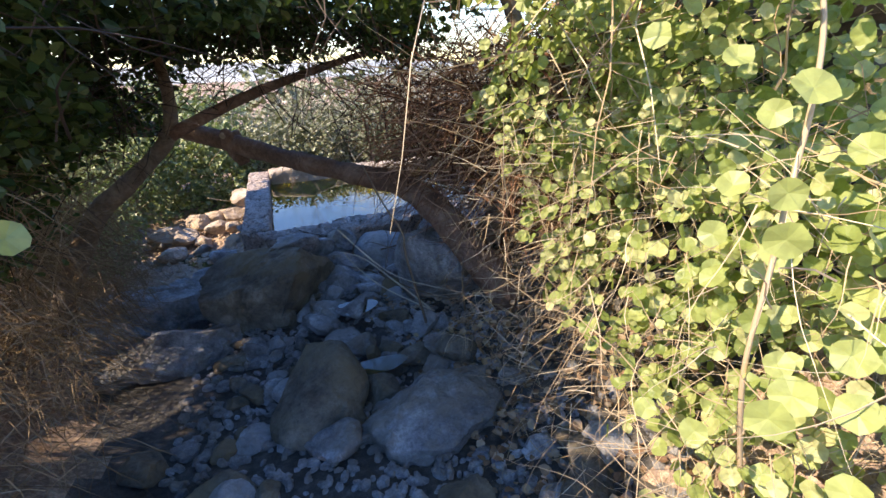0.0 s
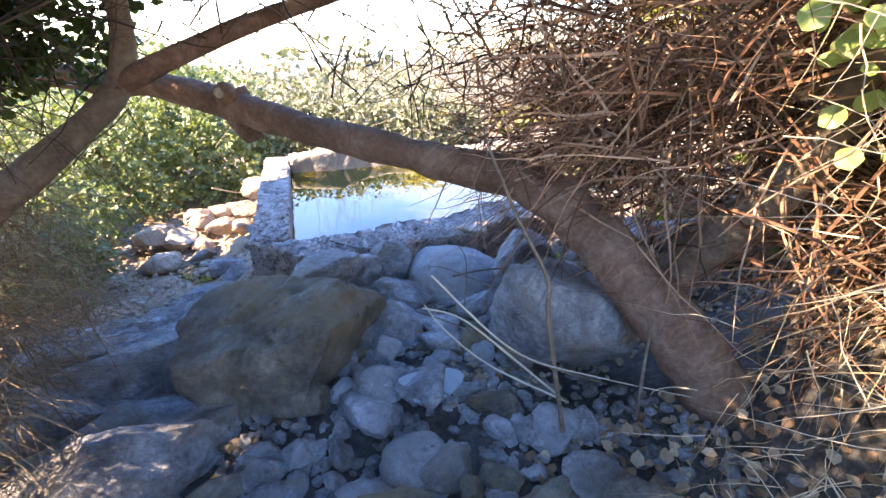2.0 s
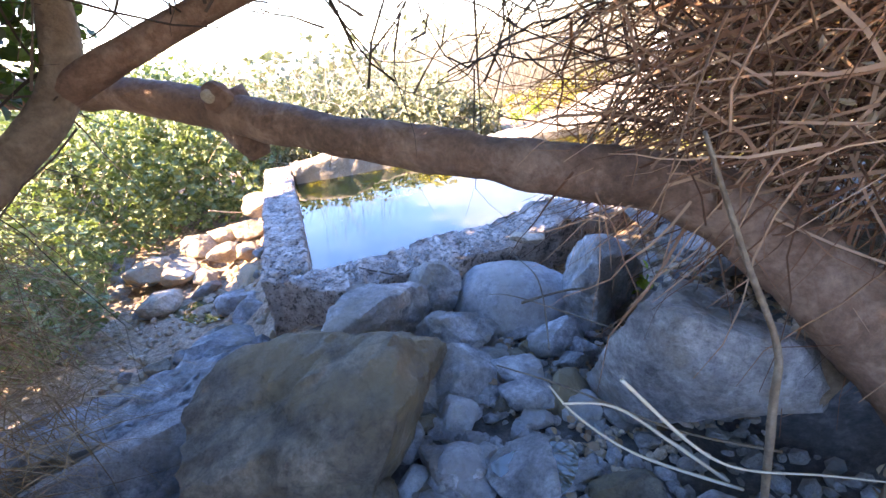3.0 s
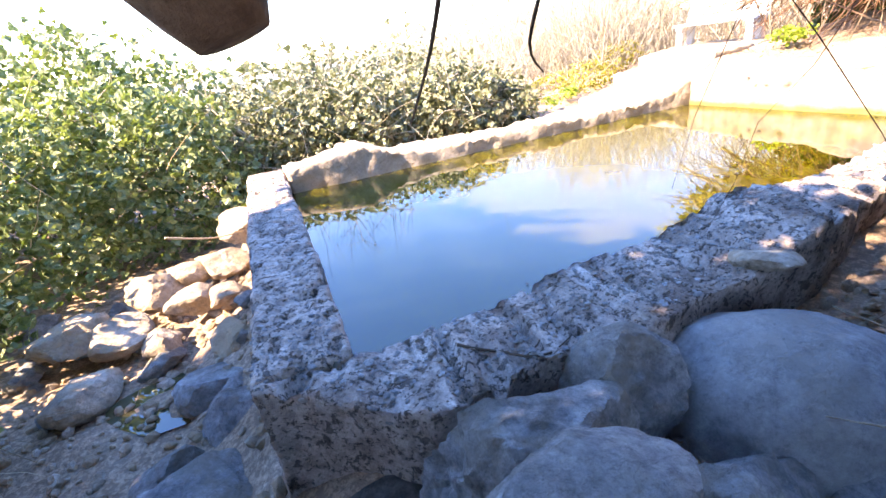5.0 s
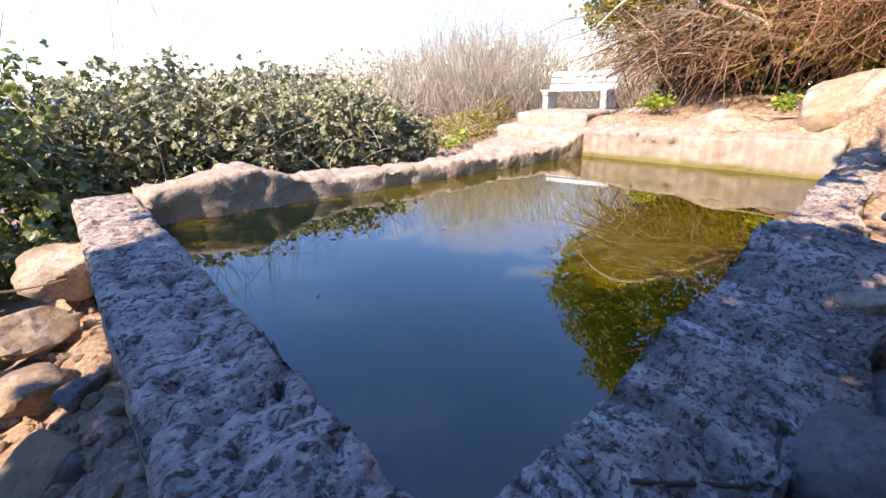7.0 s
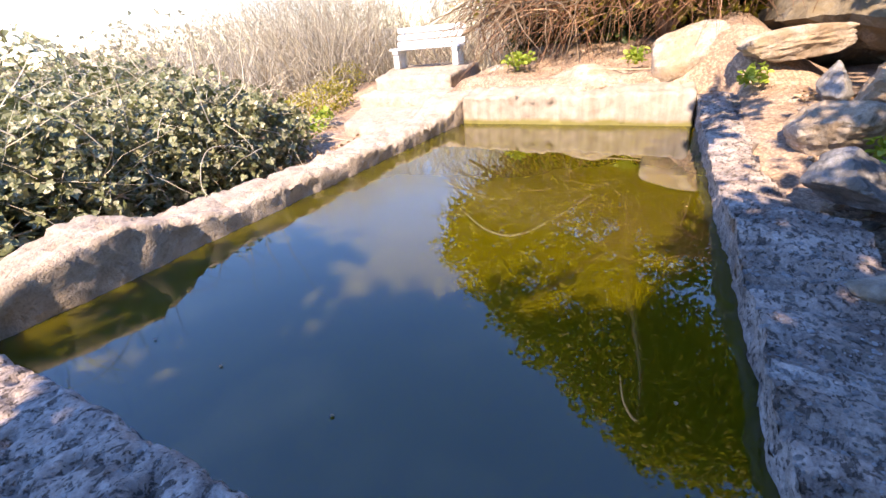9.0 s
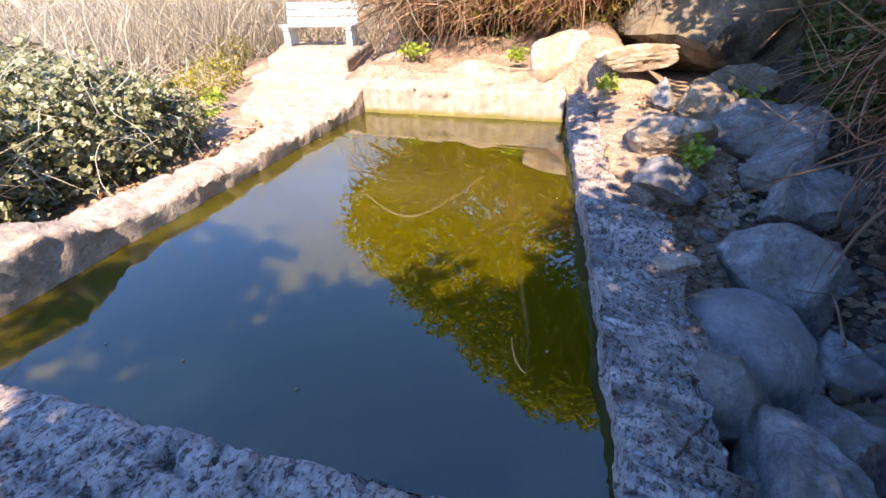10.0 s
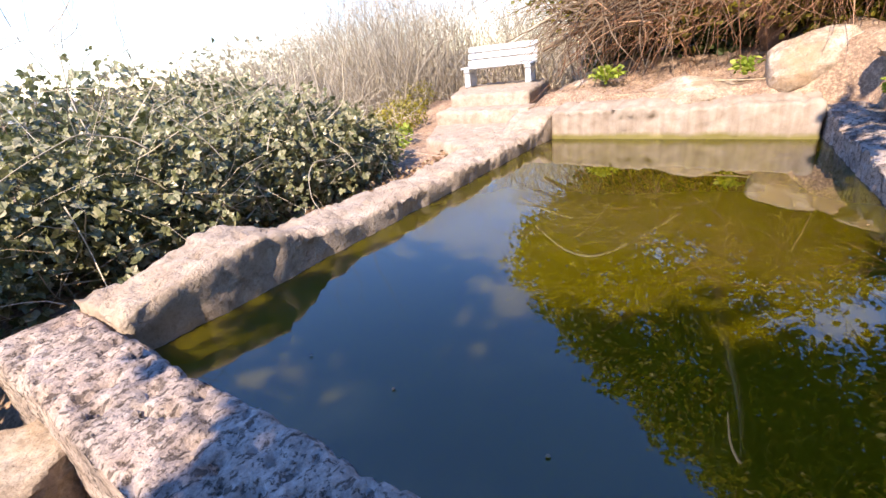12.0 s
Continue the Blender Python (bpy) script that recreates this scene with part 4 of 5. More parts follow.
bush("bramble_bush", [(2.6, 4.55, -0.02, 0.9, 0.7, 0.72), (3.35, 4.6, -0.05, 0.6, 0.6, 0.55), (2.4, 5.6, 0.12, 1.2, 0.9, 0.8)], 13500, (0.045, 0.085), M_bramble, LEAF_THREE, M_reed, 31, "dense grey-green bramble bush beside the steps", face=(-0.4, -0.4, 0.6), inner=0.25, stems=750, stem_len=(0.4, 1.1))
bush("bramble_bush", [(-0.9, 3.9, 0.0, 1.0, 0.8, 0.95), (-2.0, 3.3, 0.0, 1.0, 1.1, 0.95), (-2.0, 1.8, -0.2, 0.6, 0.9, 0.6), (-1.75, 1.0, -0.35, 0.5, 0.6, 0.4), (-1.6, 5.0, 0.4, 1.6, 1.0, 1.1), (-3.6, 4.6, 0.3, 1.4, 1.5, 1.1)], 20000, (0.055, 0.095), M_fresh, LEAF_THREE, M_straw, 41, "fresh green bramble bush beside the channel", face=(-0.3, -0.4, 0.6))
bush("shrub", [(-1.75, -0.6, 0.1, 0.45, 0.7, 0.55), (-1.5, -1.7, 0.35, 0.4, 0.6, 0.55), (-2.1, 0.5, 0.0, 0.5, 0.6, 0.6)], 4500, (0.03, 0.06), M_dry_leaf, LEAF_NARROW, M_straw_brown, 46, "half-dry brown shrub over the channel bank", loose=1.0)
bush("climbing_bush", [(2.35, -3.6, 0.9, 0.75, 0.9, 0.9), (2.2, -4.4, 0.8, 0.7, 0.7, 0.9), (2.0, -2.9, 1.5, 0.5, 0.5, 0.5), (1.7, -3.7, 2.2, 0.9, 0.9, 0.4), (2.6, -3.2, 1.6, 0.6, 0.8, 0.8)], 8200, (0.035, 0.07), M_climber, LEAF_ROUND, M_straw, 51, "sunlit climbing bush with broad pale green leaves", face=(-0.8, -0.25, 0.5), gap=0.2, loose=0.55)

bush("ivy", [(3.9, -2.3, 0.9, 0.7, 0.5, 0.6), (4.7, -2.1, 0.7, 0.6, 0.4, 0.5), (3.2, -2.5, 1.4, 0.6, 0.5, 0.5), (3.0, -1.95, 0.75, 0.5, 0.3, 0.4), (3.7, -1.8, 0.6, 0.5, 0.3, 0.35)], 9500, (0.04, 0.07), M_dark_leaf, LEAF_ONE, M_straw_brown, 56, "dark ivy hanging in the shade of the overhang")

# dry stems hanging under the climbing bush and along the left bank
g1 = spread(1300, (1.35, -4.7, 0.0, 2.3, -2.7, 1.5), 61)
strands_r = strands("dry_grass", g1, ways(1300, (-0.35, 0.1, -0.25), 0.6, 62), R.uniform(0.15, 0.5, 1300), R.uniform(0.0008, 0.0024, 1300), M_straw, None, 0.05, 0.15, 6, seed=63, clear=WAY)
tagged(strands_r, "dry straw-coloured stems hanging on the bank", "dry grass", kind="stuff")
g2 = np.concatenate([spread(1800, (-1.6, -4.4, 0.0, -0.45, -2.4, 1.4), 64), spread(3000, (-1.8, -2.4, -0.2, -0.75, -0.4, 1.0), 68), spread(1400, (-2.4, -1.5, -0.5, -1.15, 1.0, 0.9), 66)])
strands_l = strands("dry_grass", g2, ways(6200, (0.25, 0.0, -0.3), 0.55, 65), R.uniform(0.25, 0.7, 6200), R.uniform(0.0015, 0.0035, 6200), M_straw_brown, None, 0.08, 0.12, 6, seed=67, clear=WAY)
tagged(strands_l, "brown dry grass hanging along the stream bank", "dry grass", kind="stuff")

# ---- thicket behind the bench ----
def thicket(name, region, n, height, seed, label, mat):
    x0, x1, y0, y1 = region
    g = np.random.default_rng(seed)
    xy = np.stack([g.uniform(x0, x1, n), g.uniform(y0, y1, n)], 1)
    st = np.array([(x, y, ground_z(x, y) - 0.02) for x, y in xy])
    e = thing(name, (0.5 * (x0 + x1), 0.5 * (y0 + y1), 0.0), label, "thicket")
    under(strands("cane_stand", st, ways(n, (-0.15, 0, 1.0), 0.4, seed + 1), g.uniform(*height, n), g.uniform(0.005, 0.01, n), mat, None, 0.0, 0.11, 8, seed=seed + 2), e)
    side = st[g.integers(0, n, n * 3)] + np.stack([g.normal(0, 0.15, n * 3), g.normal(0, 0.15, n * 3), g.uniform(0.3, height[1] * 0.75, n * 3)], 1)
    under(strands("side_growth", side, ways(n * 3, (0, 0, 0.55), 0.45, seed + 3), g.uniform(0.25, 0.7, n * 3), g.uniform(0.002, 0.005, n * 3), mat, None, 0.0, 0.12, 5, seed=seed + 5), e)
    return e


thicket("cane_thicket", (6.6, 11.0, 6.2, 9.5), 1500, (1.8, 3.2), 71, "thicket of pale bare canes behind the bench", M_reed)
thicket("cane_thicket", (9.1, 12.5, 2.0, 6.3), 1300, (1.8, 3.2), 81, "thicket of pale bare canes behind the bench", M_reed)
thicket("cane_thicket", (3.6, 8.0, 6.6, 9.2), 1000, (1.1, 2.2), 86, "thin thicket of pale bare canes", M_reed)

thicket("bare_shrub", (-2.8, 2.6, 4.9, 6.4), 90, (1.3, 2.4), 96, "sparse bare grey twigs rising behind the brambles", M_bark_pale)
bush("dry_shrub", [(9.5, 7.6, 1.0, 1.6, 1.2, 0.9), (6.8, 8.8, 0.8, 1.8, 1.0, 0.8), (4.2, 9.2, 0.5, 1.6, 1.0, 0.8), (11.2, 4.5, 1.2, 1.0, 1.8, 1.0)], 9000, (0.05, 0.1), M_dry_pale, LEAF_NARROW, M_reed, 101, "dry beige shrubs behind the canes", loose=1.0)

bush("low_shrub", [(4.9, 5.45, -0.05, 0.6, 0.35, 0.28), (6.0, 5.9, 0.0, 0.6, 0.4, 0.32), (7.3, 6.5, 0.15, 0.6, 0.4, 0.35)], 2400, (0.03, 0.06), M_olive_leaf, LEAF_ONE, M_reed, 111, "low yellow-green shrubs beside the steps", loose=1.0, stems=160, stem_len=(0.3, 0.7))

# ---- tree overhanging the far end ----
far = thing("overhanging_tree", (7.2, 0.8, 0.4), "tree with olive leaves and dead branches overhanging the pool", "tree")
under(tube("trunk", [(7.4, 0.6, 0.2), (7.2, 0.9, 1.0), (6.9, 1.0, 1.9), (6.4, 0.8, 2.8), (5.9, 0.5, 3.6)], [0.16, 0.14, 0.12, 0.09, 0.05], M_bark, seed=21), far)
under(tube("branch", [(7.2, 0.9, 1.0), (6.8, 2.0, 1.25), (6.6, 2.9, 1.05), (6.7, 3.6, 0.8)], [0.06, 0.05, 0.035, 0.02], M_bark_pale, seed=22), far)
under(tube("branch", [(6.9, 1.0, 1.9), (6.0, 1.8, 2.4), (5.2, 2.2, 2.5)], [0.06, 0.045, 0.02], M_bark, seed=23), far)
under(tube("branch", [(6.4, 0.8, 2.8), (5.4, 0.5, 3.3), (4.6, 0.45, 3.4), (4.25, 0.6, 2.9), (4.2, 0.68, 2.45)], [0.05, 0.04, 0.025, 0.014, 0.006], M_reed, seed=24), far)
under(tube("branch", [(7.0, 2.2, 1.2), (6.5, 2.9, 1.35), (6.2, 3.3, 1.2), (6.0, 3.75, 0.95)], [0.035, 0.03, 0.022, 0.01], M_reed, seed=25), far)
under(tube("branch", [(6.9, 1.6, 1.3), (6.2, 2.4, 1.75), (5.9, 2.9, 1.7), (5.8, 3.4, 1.3)], [0.04, 0.03, 0.02, 0.01], M_reed, seed=26), far)
under(tube("branch", [(6.9, 1.0, 1.9), (6.7, 2.2, 2.6), (6.6, 3.2, 2.9)], [0.06, 0.04, 0.015], M_bark, seed=27), far)
# first row: leaf lumps added to keep the sun off the cliff
fb = [(4.0, -1.35, 3.0, 0.9, 0.6, 0.5), (4.6, -1.25, 2.7, 0.6, 0.5, 0.4), (2.9, -2.3, 3.0, 1.2, 0.9, 0.6), (3.6, -2.2, 3.4, 1.0, 0.8, 0.6), (5.0, -2.6, 1.9, 0.9, 0.8, 0.6), (5.2, -1.9, 3.6, 1.6, 1.3, 1.3), (3.9, -2.4, 2.7, 1.1, 0.9, 0.8), (5.6, -1.2, 2.6, 1.0, 0.9, 0.6),
      (6.9, 0.3, 1.15, 0.5, 0.9, 0.5), (7.3, 0.2, 1.9, 0.8, 1.2, 1.0), (7.4, 1.9, 1.4, 0.6, 1.0, 0.7), (6.9, 3.0, 1.35, 0.35, 0.5, 0.4),
      (6.7, 3.55, 1.85, 0.5, 0.6, 0.5), (6.6, 3.7, 2.4, 0.5, 0.62, 0.5), (6.6, 3.2, 2.9, 0.6, 0.7, 0.55), (6.5, 2.6, 3.5, 0.6, 0.7, 0.6), (6.4, 1.9, 3.9, 0.7, 0.8, 0.65), (6.3, 1.1, 4.5, 0.7, 0.8, 0.75), (6.2, 0.2, 5.0, 0.8, 0.8, 0.8),
      (7.0, 2.7, 2.2, 0.8, 0.9, 0.8), (7.0, 1.6, 2.9, 0.9, 1.0, 1.0), (6.8, 0.6, 3.6, 1.0, 1.0, 1.1), (6.4, -0.5, 4.2, 1.3, 1.2, 1.3), (5.0, 0.3, 3.9, 0.6, 0.5, 0.5), (4.8, -0.4, 3.7, 0.7, 0.6, 0.55)]
p = cloud(fb, 52000, 91, 0.1, 0.1, 2.8)
under(leaves("crown", p, R.uniform(0.06, 0.12, len(p)), M_olive_leaf, None, LEAF_ONE, 92, loose=1.0), far)
# fringe of drooping sprays round the crown
fringe = cloud([(b[0], b[1], b[2], b[3] * 1.12, b[4] * 1.12, b[5] * 1.12) for b in fb[12:]], 900, 97, 0.85)
under(strands("drooping_spray", fringe, ways(len(fringe), (-0.1, 0.1, -0.5), 0.5, 98), R.uniform(0.15, 0.45, len(fringe)), 0.003, M_straw_brown, None, 0.1, 0.12, 5, seed=99), far)
fl = np.repeat(fringe, 7, axis=0) + np.stack([R.normal(0, 0.06, len(fringe) * 7), R.normal(0, 0.06, len(fringe) * 7), R.uniform(-0.4, 0.05, len(fringe) * 7)], 1)
under(leaves("spray_leaves", fl, R.uniform(0.04, 0.07, len(fl)), M_olive_leaf, None, LEAF_NARROW, 100, loose=1.0), far)
s = np.concatenate([cloud([(6.7, 2.2, 1.2, 0.8, 1.2, 0.6)], 520, 93, 0.0), cloud([(6.3, 0.4, 1.5, 0.8, 1.2, 0.5)], 700, 94, 0.0)])
under(strands("deadwood", s, ways(len(s), (-0.45, 0.45, -0.3), 0.7, 95), R.uniform(0.4, 1.1, len(s)), R.uniform(0.003, 0.008, len(s)), M_twig, None, 0.05, 0.14, 6, seed=96), far)
s = cloud([(6.4, 2.4, 1.3, 0.7, 1.1, 0.5)], 260, 103, 0.0)
under(strands("pale_deadwood", s, ways(len(s), (-0.35, 0.6, -0.3), 0.6, 104), R.uniform(0.5, 1.2, len(s)), R.uniform(0.005, 0.014, len(s)), M_bark_pale, None, 0.06, 0.12, 6, seed=105), far)

# added bush: its dark leaves stand in for deep shade behind the deadwood
bush("backing_bush", [(7.9, 2.7, 1.0, 0.45, 0.7, 0.8), (7.8, 1.5, 1.1, 0.5, 0.9, 1.0), (7.7, 0.3, 1.2, 0.5, 0.9, 1.0), (7.6, -0.7, 1.4, 0.5, 0.7, 0.9)], 11000, (0.07, 0.12), M_dark_leaf, LEAF_ONE, M_twig_dark, 115, "dense dark bush added in place of the black shade behind the bank", loose=1.0, inner=0.1, gap=0.0)

# ---- small plants and litter ----
def weed(x, y, r, n, seed):
    z = ground_z(x, y)
    z += 0.12
    e = thing("weed", (x, y, z), "low bright green weed on the bank", "weed", "weeds on the bank")
    p = cloud([(x, y, z + 0.05, r, r, 0.1)], n, seed, 0.0)
    under(leaves("leaf_clump", p, R.uniform(0.04, 0.075, len(p)), M_weed, None, LEAF_ONE, seed), e)


for i, (x, y, r, n) in enumerate([(4.35, -1.25, 0.16, 120), (6.1, 2.5, 0.24, 170), (5.75, 1.0, 0.14, 90), (4.8, -0.05, 0.14, 80), (4.9, 5.0, 0.18, 100), (4.3, 4.6, 0.15, 80), (3.2, -0.62, 0.12, 90), (2.1, -0.9, 0.06, 24), (2.05, -0.12, 0.06, 26)]):
    weed(x, y, r, n, 120 + i)

p = np.array([(x, y, ground_z(x, y) + 0.015 + 0.02 * R.random()) for x, y in zip(R.uniform(1.0, 4.8, 1400), R.uniform(-1.7, -0.35, 1400))])
tagged(leaves("leaf_litter", p, R.uniform(0.025, 0.06, len(p)), M_dry_leaf, None, LEAF_ONE, 140, loose=0.35), "brown dry leaf litter on the bank", "leaf litter", kind="stuff")
p = np.array([(x, y, ground_z(x, y) + 0.015 + 0.03 * R.random()) for x, y in zip(R.uniform(1.2, 2.6, 1600), R.uniform(-4.6, -2.2, 1600))])
tagged(leaves("leaf_litter", p, R.uniform(0.03, 0.07, len(p)), M_dry_leaf, None, LEAF_ONE, 141, loose=0.5), "brown dry leaf litter on the stream bank", "leaf litter", kind="stuff")


p = np.array([(x, y, ground_z(x, y) + 0.02 + 0.05 * R.random()) for x, y in zip(R.uniform(0.6, 4.6, 1300), R.uniform(3.25, 4.0, 1300))])
tagged(leaves("leaf_litter", p, R.uniform(0.03, 0.07, len(p)), M_dry_leaf, None, LEAF_ONE, 142, loose=0.5), "red-brown dry leaf litter behind the pool wall", "leaf litter", kind="stuff")
p = np.array([(x, y, top_z + 0.01) for x, y, top_z in ((u, v, ground_z(u, v) + 0.015) for u, v in zip(R.uniform(5.4, 6.6, 500), R.uniform(0.6, 3.0, 500)))])
tagged(leaves("leaf_litter", p, R.uniform(0.02, 0.05, len(p)), M_dry_leaf, None, LEAF_NARROW, 143, loose=0.4), "dry leaf litter on the bank above the end wall", "leaf litter", kind="stuff")

# ---- distance ----
tl = cloud([(x, 34 + 6 * math.sin(x * 0.3), -2.5, 5.0, 3.0, 4.2 + 1.2 * math.sin(x * 0.17)) for x in range(-48, 30, 6)] + [(-30, y, -2.0, 3.0, 5.0, 4.5) for y in range(-10, 30, 7)], 9000, 155, 0.5)
tagged(leaves("tree_line", tl, R.uniform(0.45, 0.8, len(tl)), M_bramble, None, LEAF_THREE, 156), "hazy grey-green tree line far off", "tree line", kind="stuff")
sp = np.concatenate([cloud([(-7.0, 10.0, -0.2, 3.2, 1.6, 1.7), (-2.0, 10.5, -0.4, 3.0, 1.6, 1.7), (3.0, 10.5, -0.3, 2.6, 1.4, 1.6), (-10.0, 6.0, 0.0, 2.0, 2.5, 1.6), (8.0, 13.0, 0.2, 2.6, 1.4, 1.7), (-7.5, 2.0, 0.2, 1.5, 2.5, 1.4)], 9000, 150, 0.4)])
tagged(leaves("scrub", sp, R.uniform(0.1, 0.17, len(sp)), M_bramble, None, LEAF_THREE, 151), "grey-green scrub in the middle distance", "scrub", kind="stuff")


def hills():
    V, F = [], []
    n = 90
    for i in range(n + 1):
        a = 2 * math.pi * i / n
        for r, h in ((420, -14), (520, 6 + 14 * noise.noise(Vector((math.cos(a) * 3, math.sin(a) * 3, 1)))), (700, -14)):
            V.append((r * math.cos(a), r * math.sin(a), h))
    for i in range(n):
        for k in range(2):
            F.append([i * 3 + k, (i + 1) * 3 + k, (i + 1) * 3 + k + 1, i * 3 + k + 1])
    k = Mat("hill", 1.0, 0.0)
    k.color(k.ramp(k.noise(0.03, 6), (0.35, (0.3, 0.32, 0.31)), (0.65, (0.42, 0.43, 0.4))))
    return tagged(put("backdrop", V, F, k.m, None, "", True), "low scrub-covered hills far off", "hills", kind="structure")


hills()


from mathutils.bvhtree import BVHTree

# ---- coarse aggregate standing out of the worn concrete ----
def wall_tree(ob):
    m = ob.data
    return BVHTree.FromPolygons([ob.matrix_world @ v.co for v in m.vertices], [p.vertices[:] for p in m.polygons])


TOPS = [wall_tree(bpy.data.objects["wall_1"]), wall_tree(bpy.data.objects["wall_4"])]


def top_at(x, y):
    """Height of the worn top of the two rough walls."""
    zs = [h[0].z for h in (tr.ray_cast(Vector((x, y, 2.0)), Vector((0, 0, -1))) for tr in TOPS) if h[0]]
    return max(zs) if zs else None


def aggregate(n, region, size, mat, seed, label, turn=(0.7, 1.2)):
    g = random.Random(seed)
    v0, f0 = SPH[1]
    V, F = [], []
    while n:
        x, y = g.uniform(region[0], region[1]), g.uniform(region[2], region[3])
        n -= 1
        z = top_at(x, y)
        if z is None or z < -0.1 or noise.noise(Vector((x * 7, y * 7, seed))) < -0.1:
            continue
        s = size[0] + (size[1] - size[0]) * g.random() ** 3
        m = pose(x, y, z, g.uniform(-25, 25), g.uniform(-25, 25), g.uniform(0, 360))
        b, a, c = len(V), g.uniform(1.0, 1.7), g.uniform(0.35, 0.65)
        for p in v0:
            q = 1 + 0.35 * noise.noise(Vector(p) * 1.7 + Vector((b, 0, 0)))
            V.append((m @ Vector((p[0] * s * a * q, p[1] * s * q, p[2] * s * c * q)))[:])
        F += [[q + b for q in tri] for tri in f0]
    return tagged(put("aggregate", V, F, mat), label, "aggregate", kind="stuff")


aggregate(2600, (0.0, 2.2, -0.25, 0.36), (0.003, 0.012), M_rock, 171, "small grey stones standing out of the worn concrete")
aggregate(1800, (0.0, 2.2, -0.25, 0.36), (0.003, 0.012), M_boulder, 172, "pale pebbles standing out of the worn concrete")
aggregate(600, (0.03, 0.28, 0.05, 3.0), (0.002, 0.007), M_rock, 173, "small grey stones standing out of the worn concrete")
aggregate(900, (2.2, 5.0, 0.0, 0.36), (0.005, 0.016), M_rock, 174, "small grey stones standing out of the worn concrete")


# ---- single sticks and stems ----
def stick(pts, r, mat, label, seed=1, name="stick", category="stick", group=""):
    radii = [r * (1 - 0.6 * i / (len(pts) - 1)) for i in range(len(pts))]
    return tagged(tube(name, pts, radii, mat, None, 7, 0.12, seed, "", 0.03), label, category, group)


def laid(pts, lift):
    return [(x, y, (top_at(x, y) if top_at(x, y) is not None else z) + lift) for x, y, z in pts]


stick(laid([(0.6, -0.08, 0.03), (0.66, -0.12, 0.03), (0.71, -0.15, 0.03), (0.77, -0.2, 0.025), (0.85, -0.22, 0.02), (0.93, -0.21, 0.0)], 0.004), 0.0055, M_twig_dark, "dark forked stick lying on the pool wall", 1)
stick(laid([(0.77, -0.2, 0.03), (0.83, -0.17, 0.045), (0.9, -0.13, 0.05)], 0.003), 0.0035, M_twig_dark, "thin dark stick lying on the pool wall", 2)
stick([(1.35, -0.84, -0.1), (1.6, -0.9, -0.06), (1.9, -0.95, -0.08), (2.25, -0.9, -0.05)], 0.008, M_bark_pale, "grey stick leaning over the boulder", 3)
stick([(5.4, 2.2, 0.24), (5.42, 1.5, 0.25), (5.4, 0.9, 0.25), (5.45, 0.5, 0.3)], 0.014, M_cut, "long pale dry stick lying above the end wall", 4)
stick([(5.5, 1.3, 0.34), (5.45, 0.9, 0.33), (5.42, 0.45, 0.36)], 0.01, M_cut, "pale dry stick lying above the end wall", 5)
stick([(0.55, -0.45, 0.98), (0.57, -0.25, 0.8), (0.53, -0.18, 0.66)], 0.006, M_twig_dark, "thin dark twig hanging from the leaning trunk", 6, group="hanging twigs")
stick([(0.7, -0.5, 0.95), (0.8, -0.25, 0.79), (0.88, -0.18, 0.72)], 0.005, M_twig_dark, "thin dark twig hanging from the leaning trunk", 7, group="hanging twigs")
stick([(1.38, -2.2, -0.2), (1.25, -2.2, 0.39), (1.24, -2.18, 0.56), (1.12, -2.15, 0.8), (1.02, -2.1, 1.05)], 0.011, M_bark_pale, "bare upright sapling stem beside the stream", 8, "sapling", "sapling")
stick([(1.5, -2.0, -0.22), (1.2, -2.0, 0.11), (0.98, -2.0, 0.34), (0.82, -2.0, 0.42)], 0.007, M_reed, "pale dry stem leaning over the stones", 9, "dry_stick", "dry stem", "leaning dry stems")
stick([(1.5, -2.05, -0.2), (1.15, -1.95, 0.02), (0.95, -1.9, 0.22), (0.86, -1.88, 0.36)], 0.006, M_reed, "pale dry stem leaning over the stones", 10, "dry_stick", "dry stem", "leaning dry stems")
stick([(1.75, -2.0, -0.2), (1.4, -1.85, -0.08), (1.12, -1.6, 0.02), (0.95, -1.35, 0.0)], 0.006, M_bark_pale, "bare grey stem lying over the stones", 15, "dry_stick", "dry stem", "leaning dry stems")
stick([(1.9, -1.75, -0.1), (1.5, -1.45, 0.05), (1.25, -1.0, 0.05), (1.2, -0.75, -0.05)], 0.005, M_bark_pale, "bare grey stem lying over the stones", 16, "dry_stick", "dry stem", "leaning dry stems")
stick([(1.3, -1.2, -0.15), (1.42, -0.9, 0.05), (1.4, -0.62, 0.1)], 0.005, M_bark_pale, "bare grey stem lying over the stones", 17, "dry_stick", "dry stem", "leaning dry stems")
stick([(2.0, -1.9, 0.5), (1.7, -1.75, 0.3), (1.45, -1.6, 0.12), (1.35, -1.5, -0.02)], 0.005, M_twig_dark, "dark bare stem hanging over the leaning rock", 18, "dry_stick", "dry stem", "leaning dry stems")
stick([(1.66, -2.3, -0.1), (1.64, -2.3, 0.19), (1.66, -2.28, 0.34)], 0.009, M_bark_pale, "short broken grey stem on the bank", 11, "dry_stick", "dry stem", "leaning dry stems")
stick([(0.8, -2.2, 0.66), (1.13, -2.2, 0.28), (1.5, -2.25, 0.1), (1.9, -2.4, 0.0)], 0.004, M_reed, "thin pale straw across the stream bank", 12, "dry_stick", "dry stem", "leaning dry stems")
stick([(-0.55, 2.15, -0.1), (-0.3, 2.3, -0.22), (-0.1, 2.5, -0.28)], 0.008, M_straw, "pale bare cane sticking out of the bramble", 13, "dry_stick", "dry stem", "bare canes")

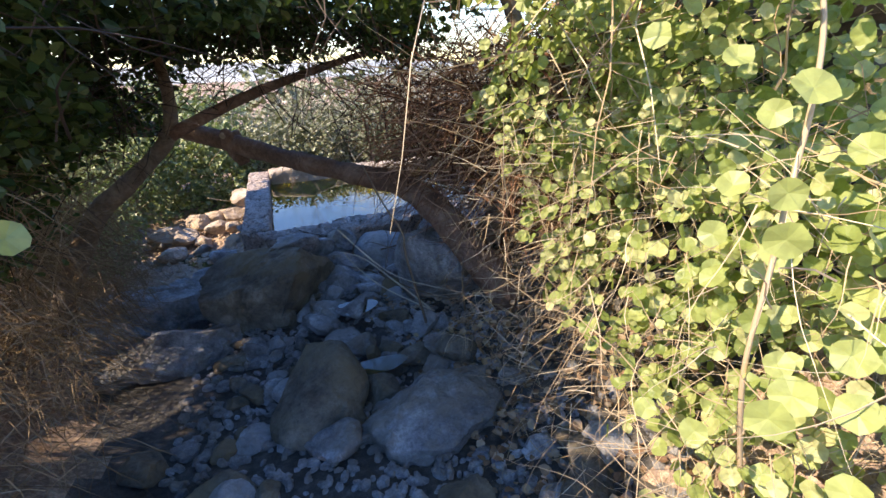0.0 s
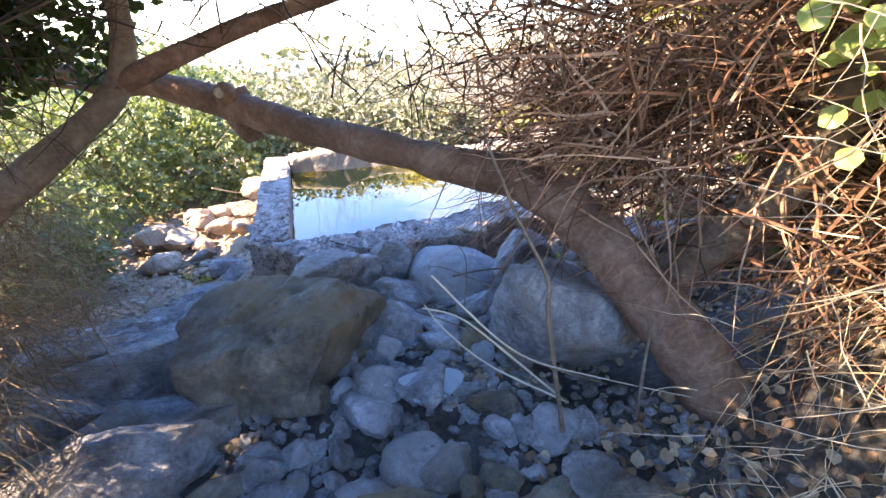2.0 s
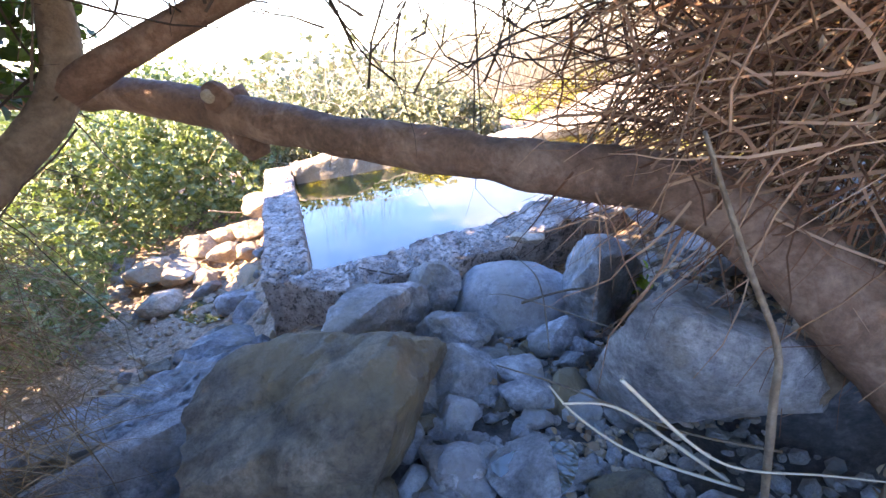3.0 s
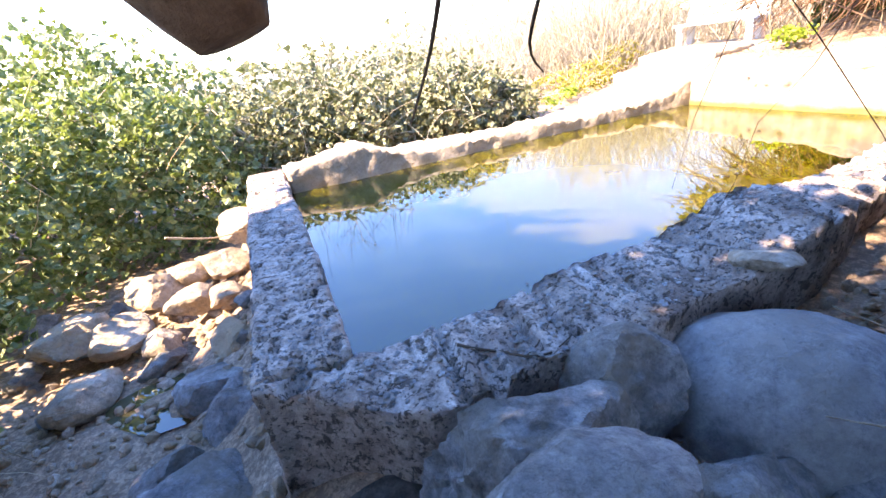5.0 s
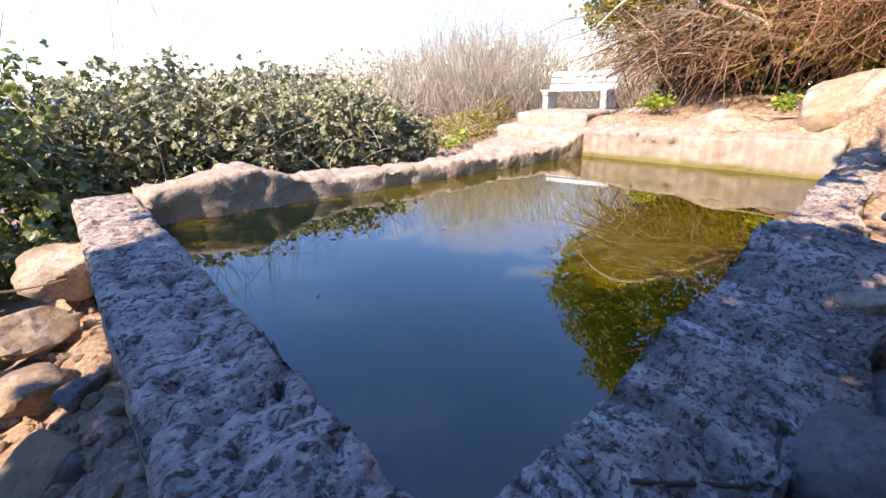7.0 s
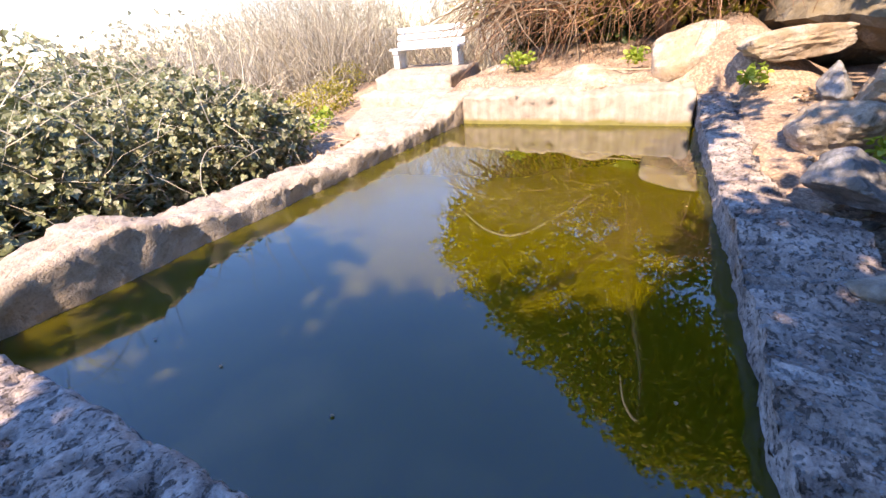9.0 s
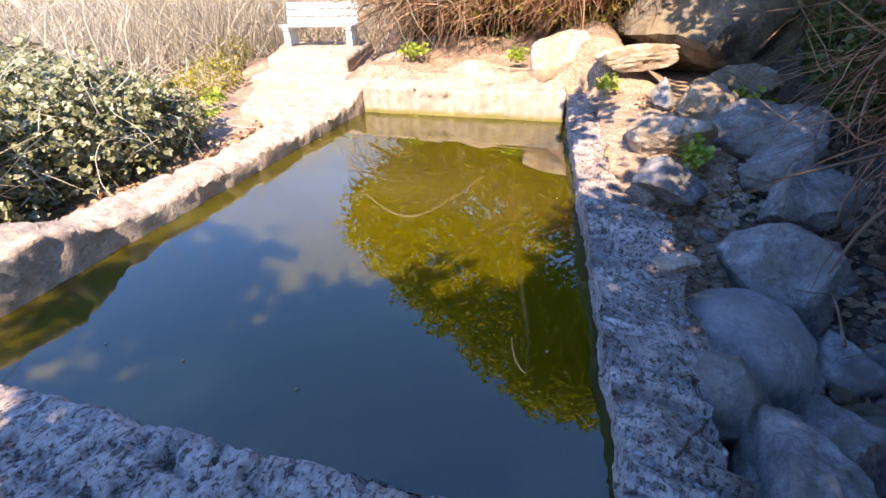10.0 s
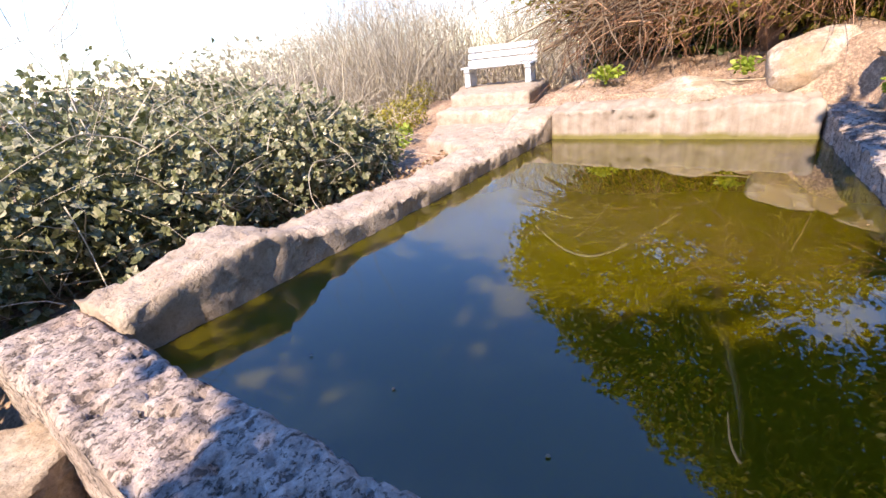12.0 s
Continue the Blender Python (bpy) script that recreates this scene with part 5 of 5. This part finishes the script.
# bare canes arching over the brambles
for i in range(22):
    x, y, z = rnd.uniform(-2.4, 3.2), rnd.uniform(3.7, 4.9), rnd.uniform(0.1, 0.5)
    d = Vector((rnd.uniform(-0.7, 0.7), rnd.uniform(-0.5, 0.3), rnd.uniform(0.2, 1.0))).normalized()
    pts = [Vector((x, y, z))]
    for k in range(6):
        d = (d + Vector((rnd.gauss(0, 0.25), rnd.gauss(0, 0.25), rnd.gauss(-0.08, 0.2)))).normalized()
        pts.append(pts[-1] + d * rnd.uniform(0.12, 0.22))
    stick([q[:] for q in pts], rnd.uniform(0.004, 0.008), M_reed, "bare grey cane sticking out of the bramble", 20 + i, "dry_stick", "dry stem", "bare canes")

# broad leaves of the vine close to the path
vine = thing("vine", (1.6, -4.4, ground_z(1.6, -4.4)), "vine with broad round pale green leaves", "vine")
for k, (x, y, z) in enumerate([(1.46, -4.37, 1.57), (1.48, -4.44, 1.42), (1.45, -4.46, 1.27), (1.37, -4.35, 1.27), (1.46, -4.61, 1.15), (1.49, -4.41, 1.62), (1.33, -4.2, 1.71), (1.43, -4.66, 1.07), (1.32, -4.6, 0.96), (1.5, -4.5, 1.5), (1.52, -4.3, 1.35), (1.4, -4.55, 1.02), (1.44, -4.25, 1.66), (1.38, -4.7, 0.92), (1.55, -4.38, 1.2), (1.3, -4.5, 0.85)]):
    under(leaves("leaf", [(x, y, z)], 0.06 + 0.012 * (k % 3), M_climber, None, LEAF_ROUND, 300 + k, (-0.75, -0.35, 0.45), 0.25), vine)
under(tube("stem", [(1.7, -4.4, 0.4), (1.52, -4.42, 0.9), (1.5, -4.42, 1.3), (1.55, -4.35, 1.75), (1.4, -4.2, 2.1)], [0.008, 0.007, 0.006, 0.005, 0.003], M_straw, None, 6, 0.1, 77), vine)
vine2 = thing("vine", (-0.05, -4.0, 1.0), "single pale green leaf hanging on a thin vine", "vine")
under(leaves("leaf", [(0.0, -4.02, 1.36)], 0.07, M_climber, None, LEAF_ROUND, 330, (0.5, -0.7, 0.3), 0.1), vine2)
under(tube("stem", [(0.0, -4.0, 1.36), (-0.08, -3.95, 1.6), (-0.2, -3.9, 2.1)], [0.003, 0.003, 0.004], M_straw, None, 5, 0.1, 78), vine2)

# dry stems drooping over the shaded bank
c = spread(70, (2.1, -2.1, 0.8, 3.2, -1.5, 1.6), 160)
tagged(strands("dry_grass", c, ways(70, (-0.25, 0.45, -0.35), 0.4, 161), R.uniform(0.4, 1.0, 70), R.uniform(0.002, 0.006, 70), M_straw_brown, None, 0.12, 0.14, 7, seed=162), "bare brown stems drooping over the shaded bank", "dry grass", kind="stuff")

# pebbles set in the wall and specks afloat
for i, (x, y) in enumerate([(0.88, -0.13), (0.52, -0.07), (0.24, 0.02), (0.33, -0.02), (1.3, -0.05), (0.4, -0.12)]):
    ob = new("pebble", STONES[i % 8])
    ob.matrix_world = pose(x, y, top_at(x, y) or 0.0, 0, 0, 50 * i) @ Matrix.Diagonal((0.022, 0.014, 0.014, 1))
    tagged(ob, "pale pebble set in the pool wall", "pebble", "pebbles in the wall")
for i, (x, y) in enumerate([(0.65, 1.21), (1.64, 0.3), (0.67, 2.15), (2.7, 0.33), (0.68, 1.74), (1.1, 0.3)]):
    tagged(leaves("floating_leaf", [(x, y, WATER_Z + 0.004)], 0.016, M_dry_leaf, None, LEAF_ONE, 340 + i, (0, 0, 1), 0.02), "tiny dry leaf afloat on the pool", "leaf", "floating leaves")
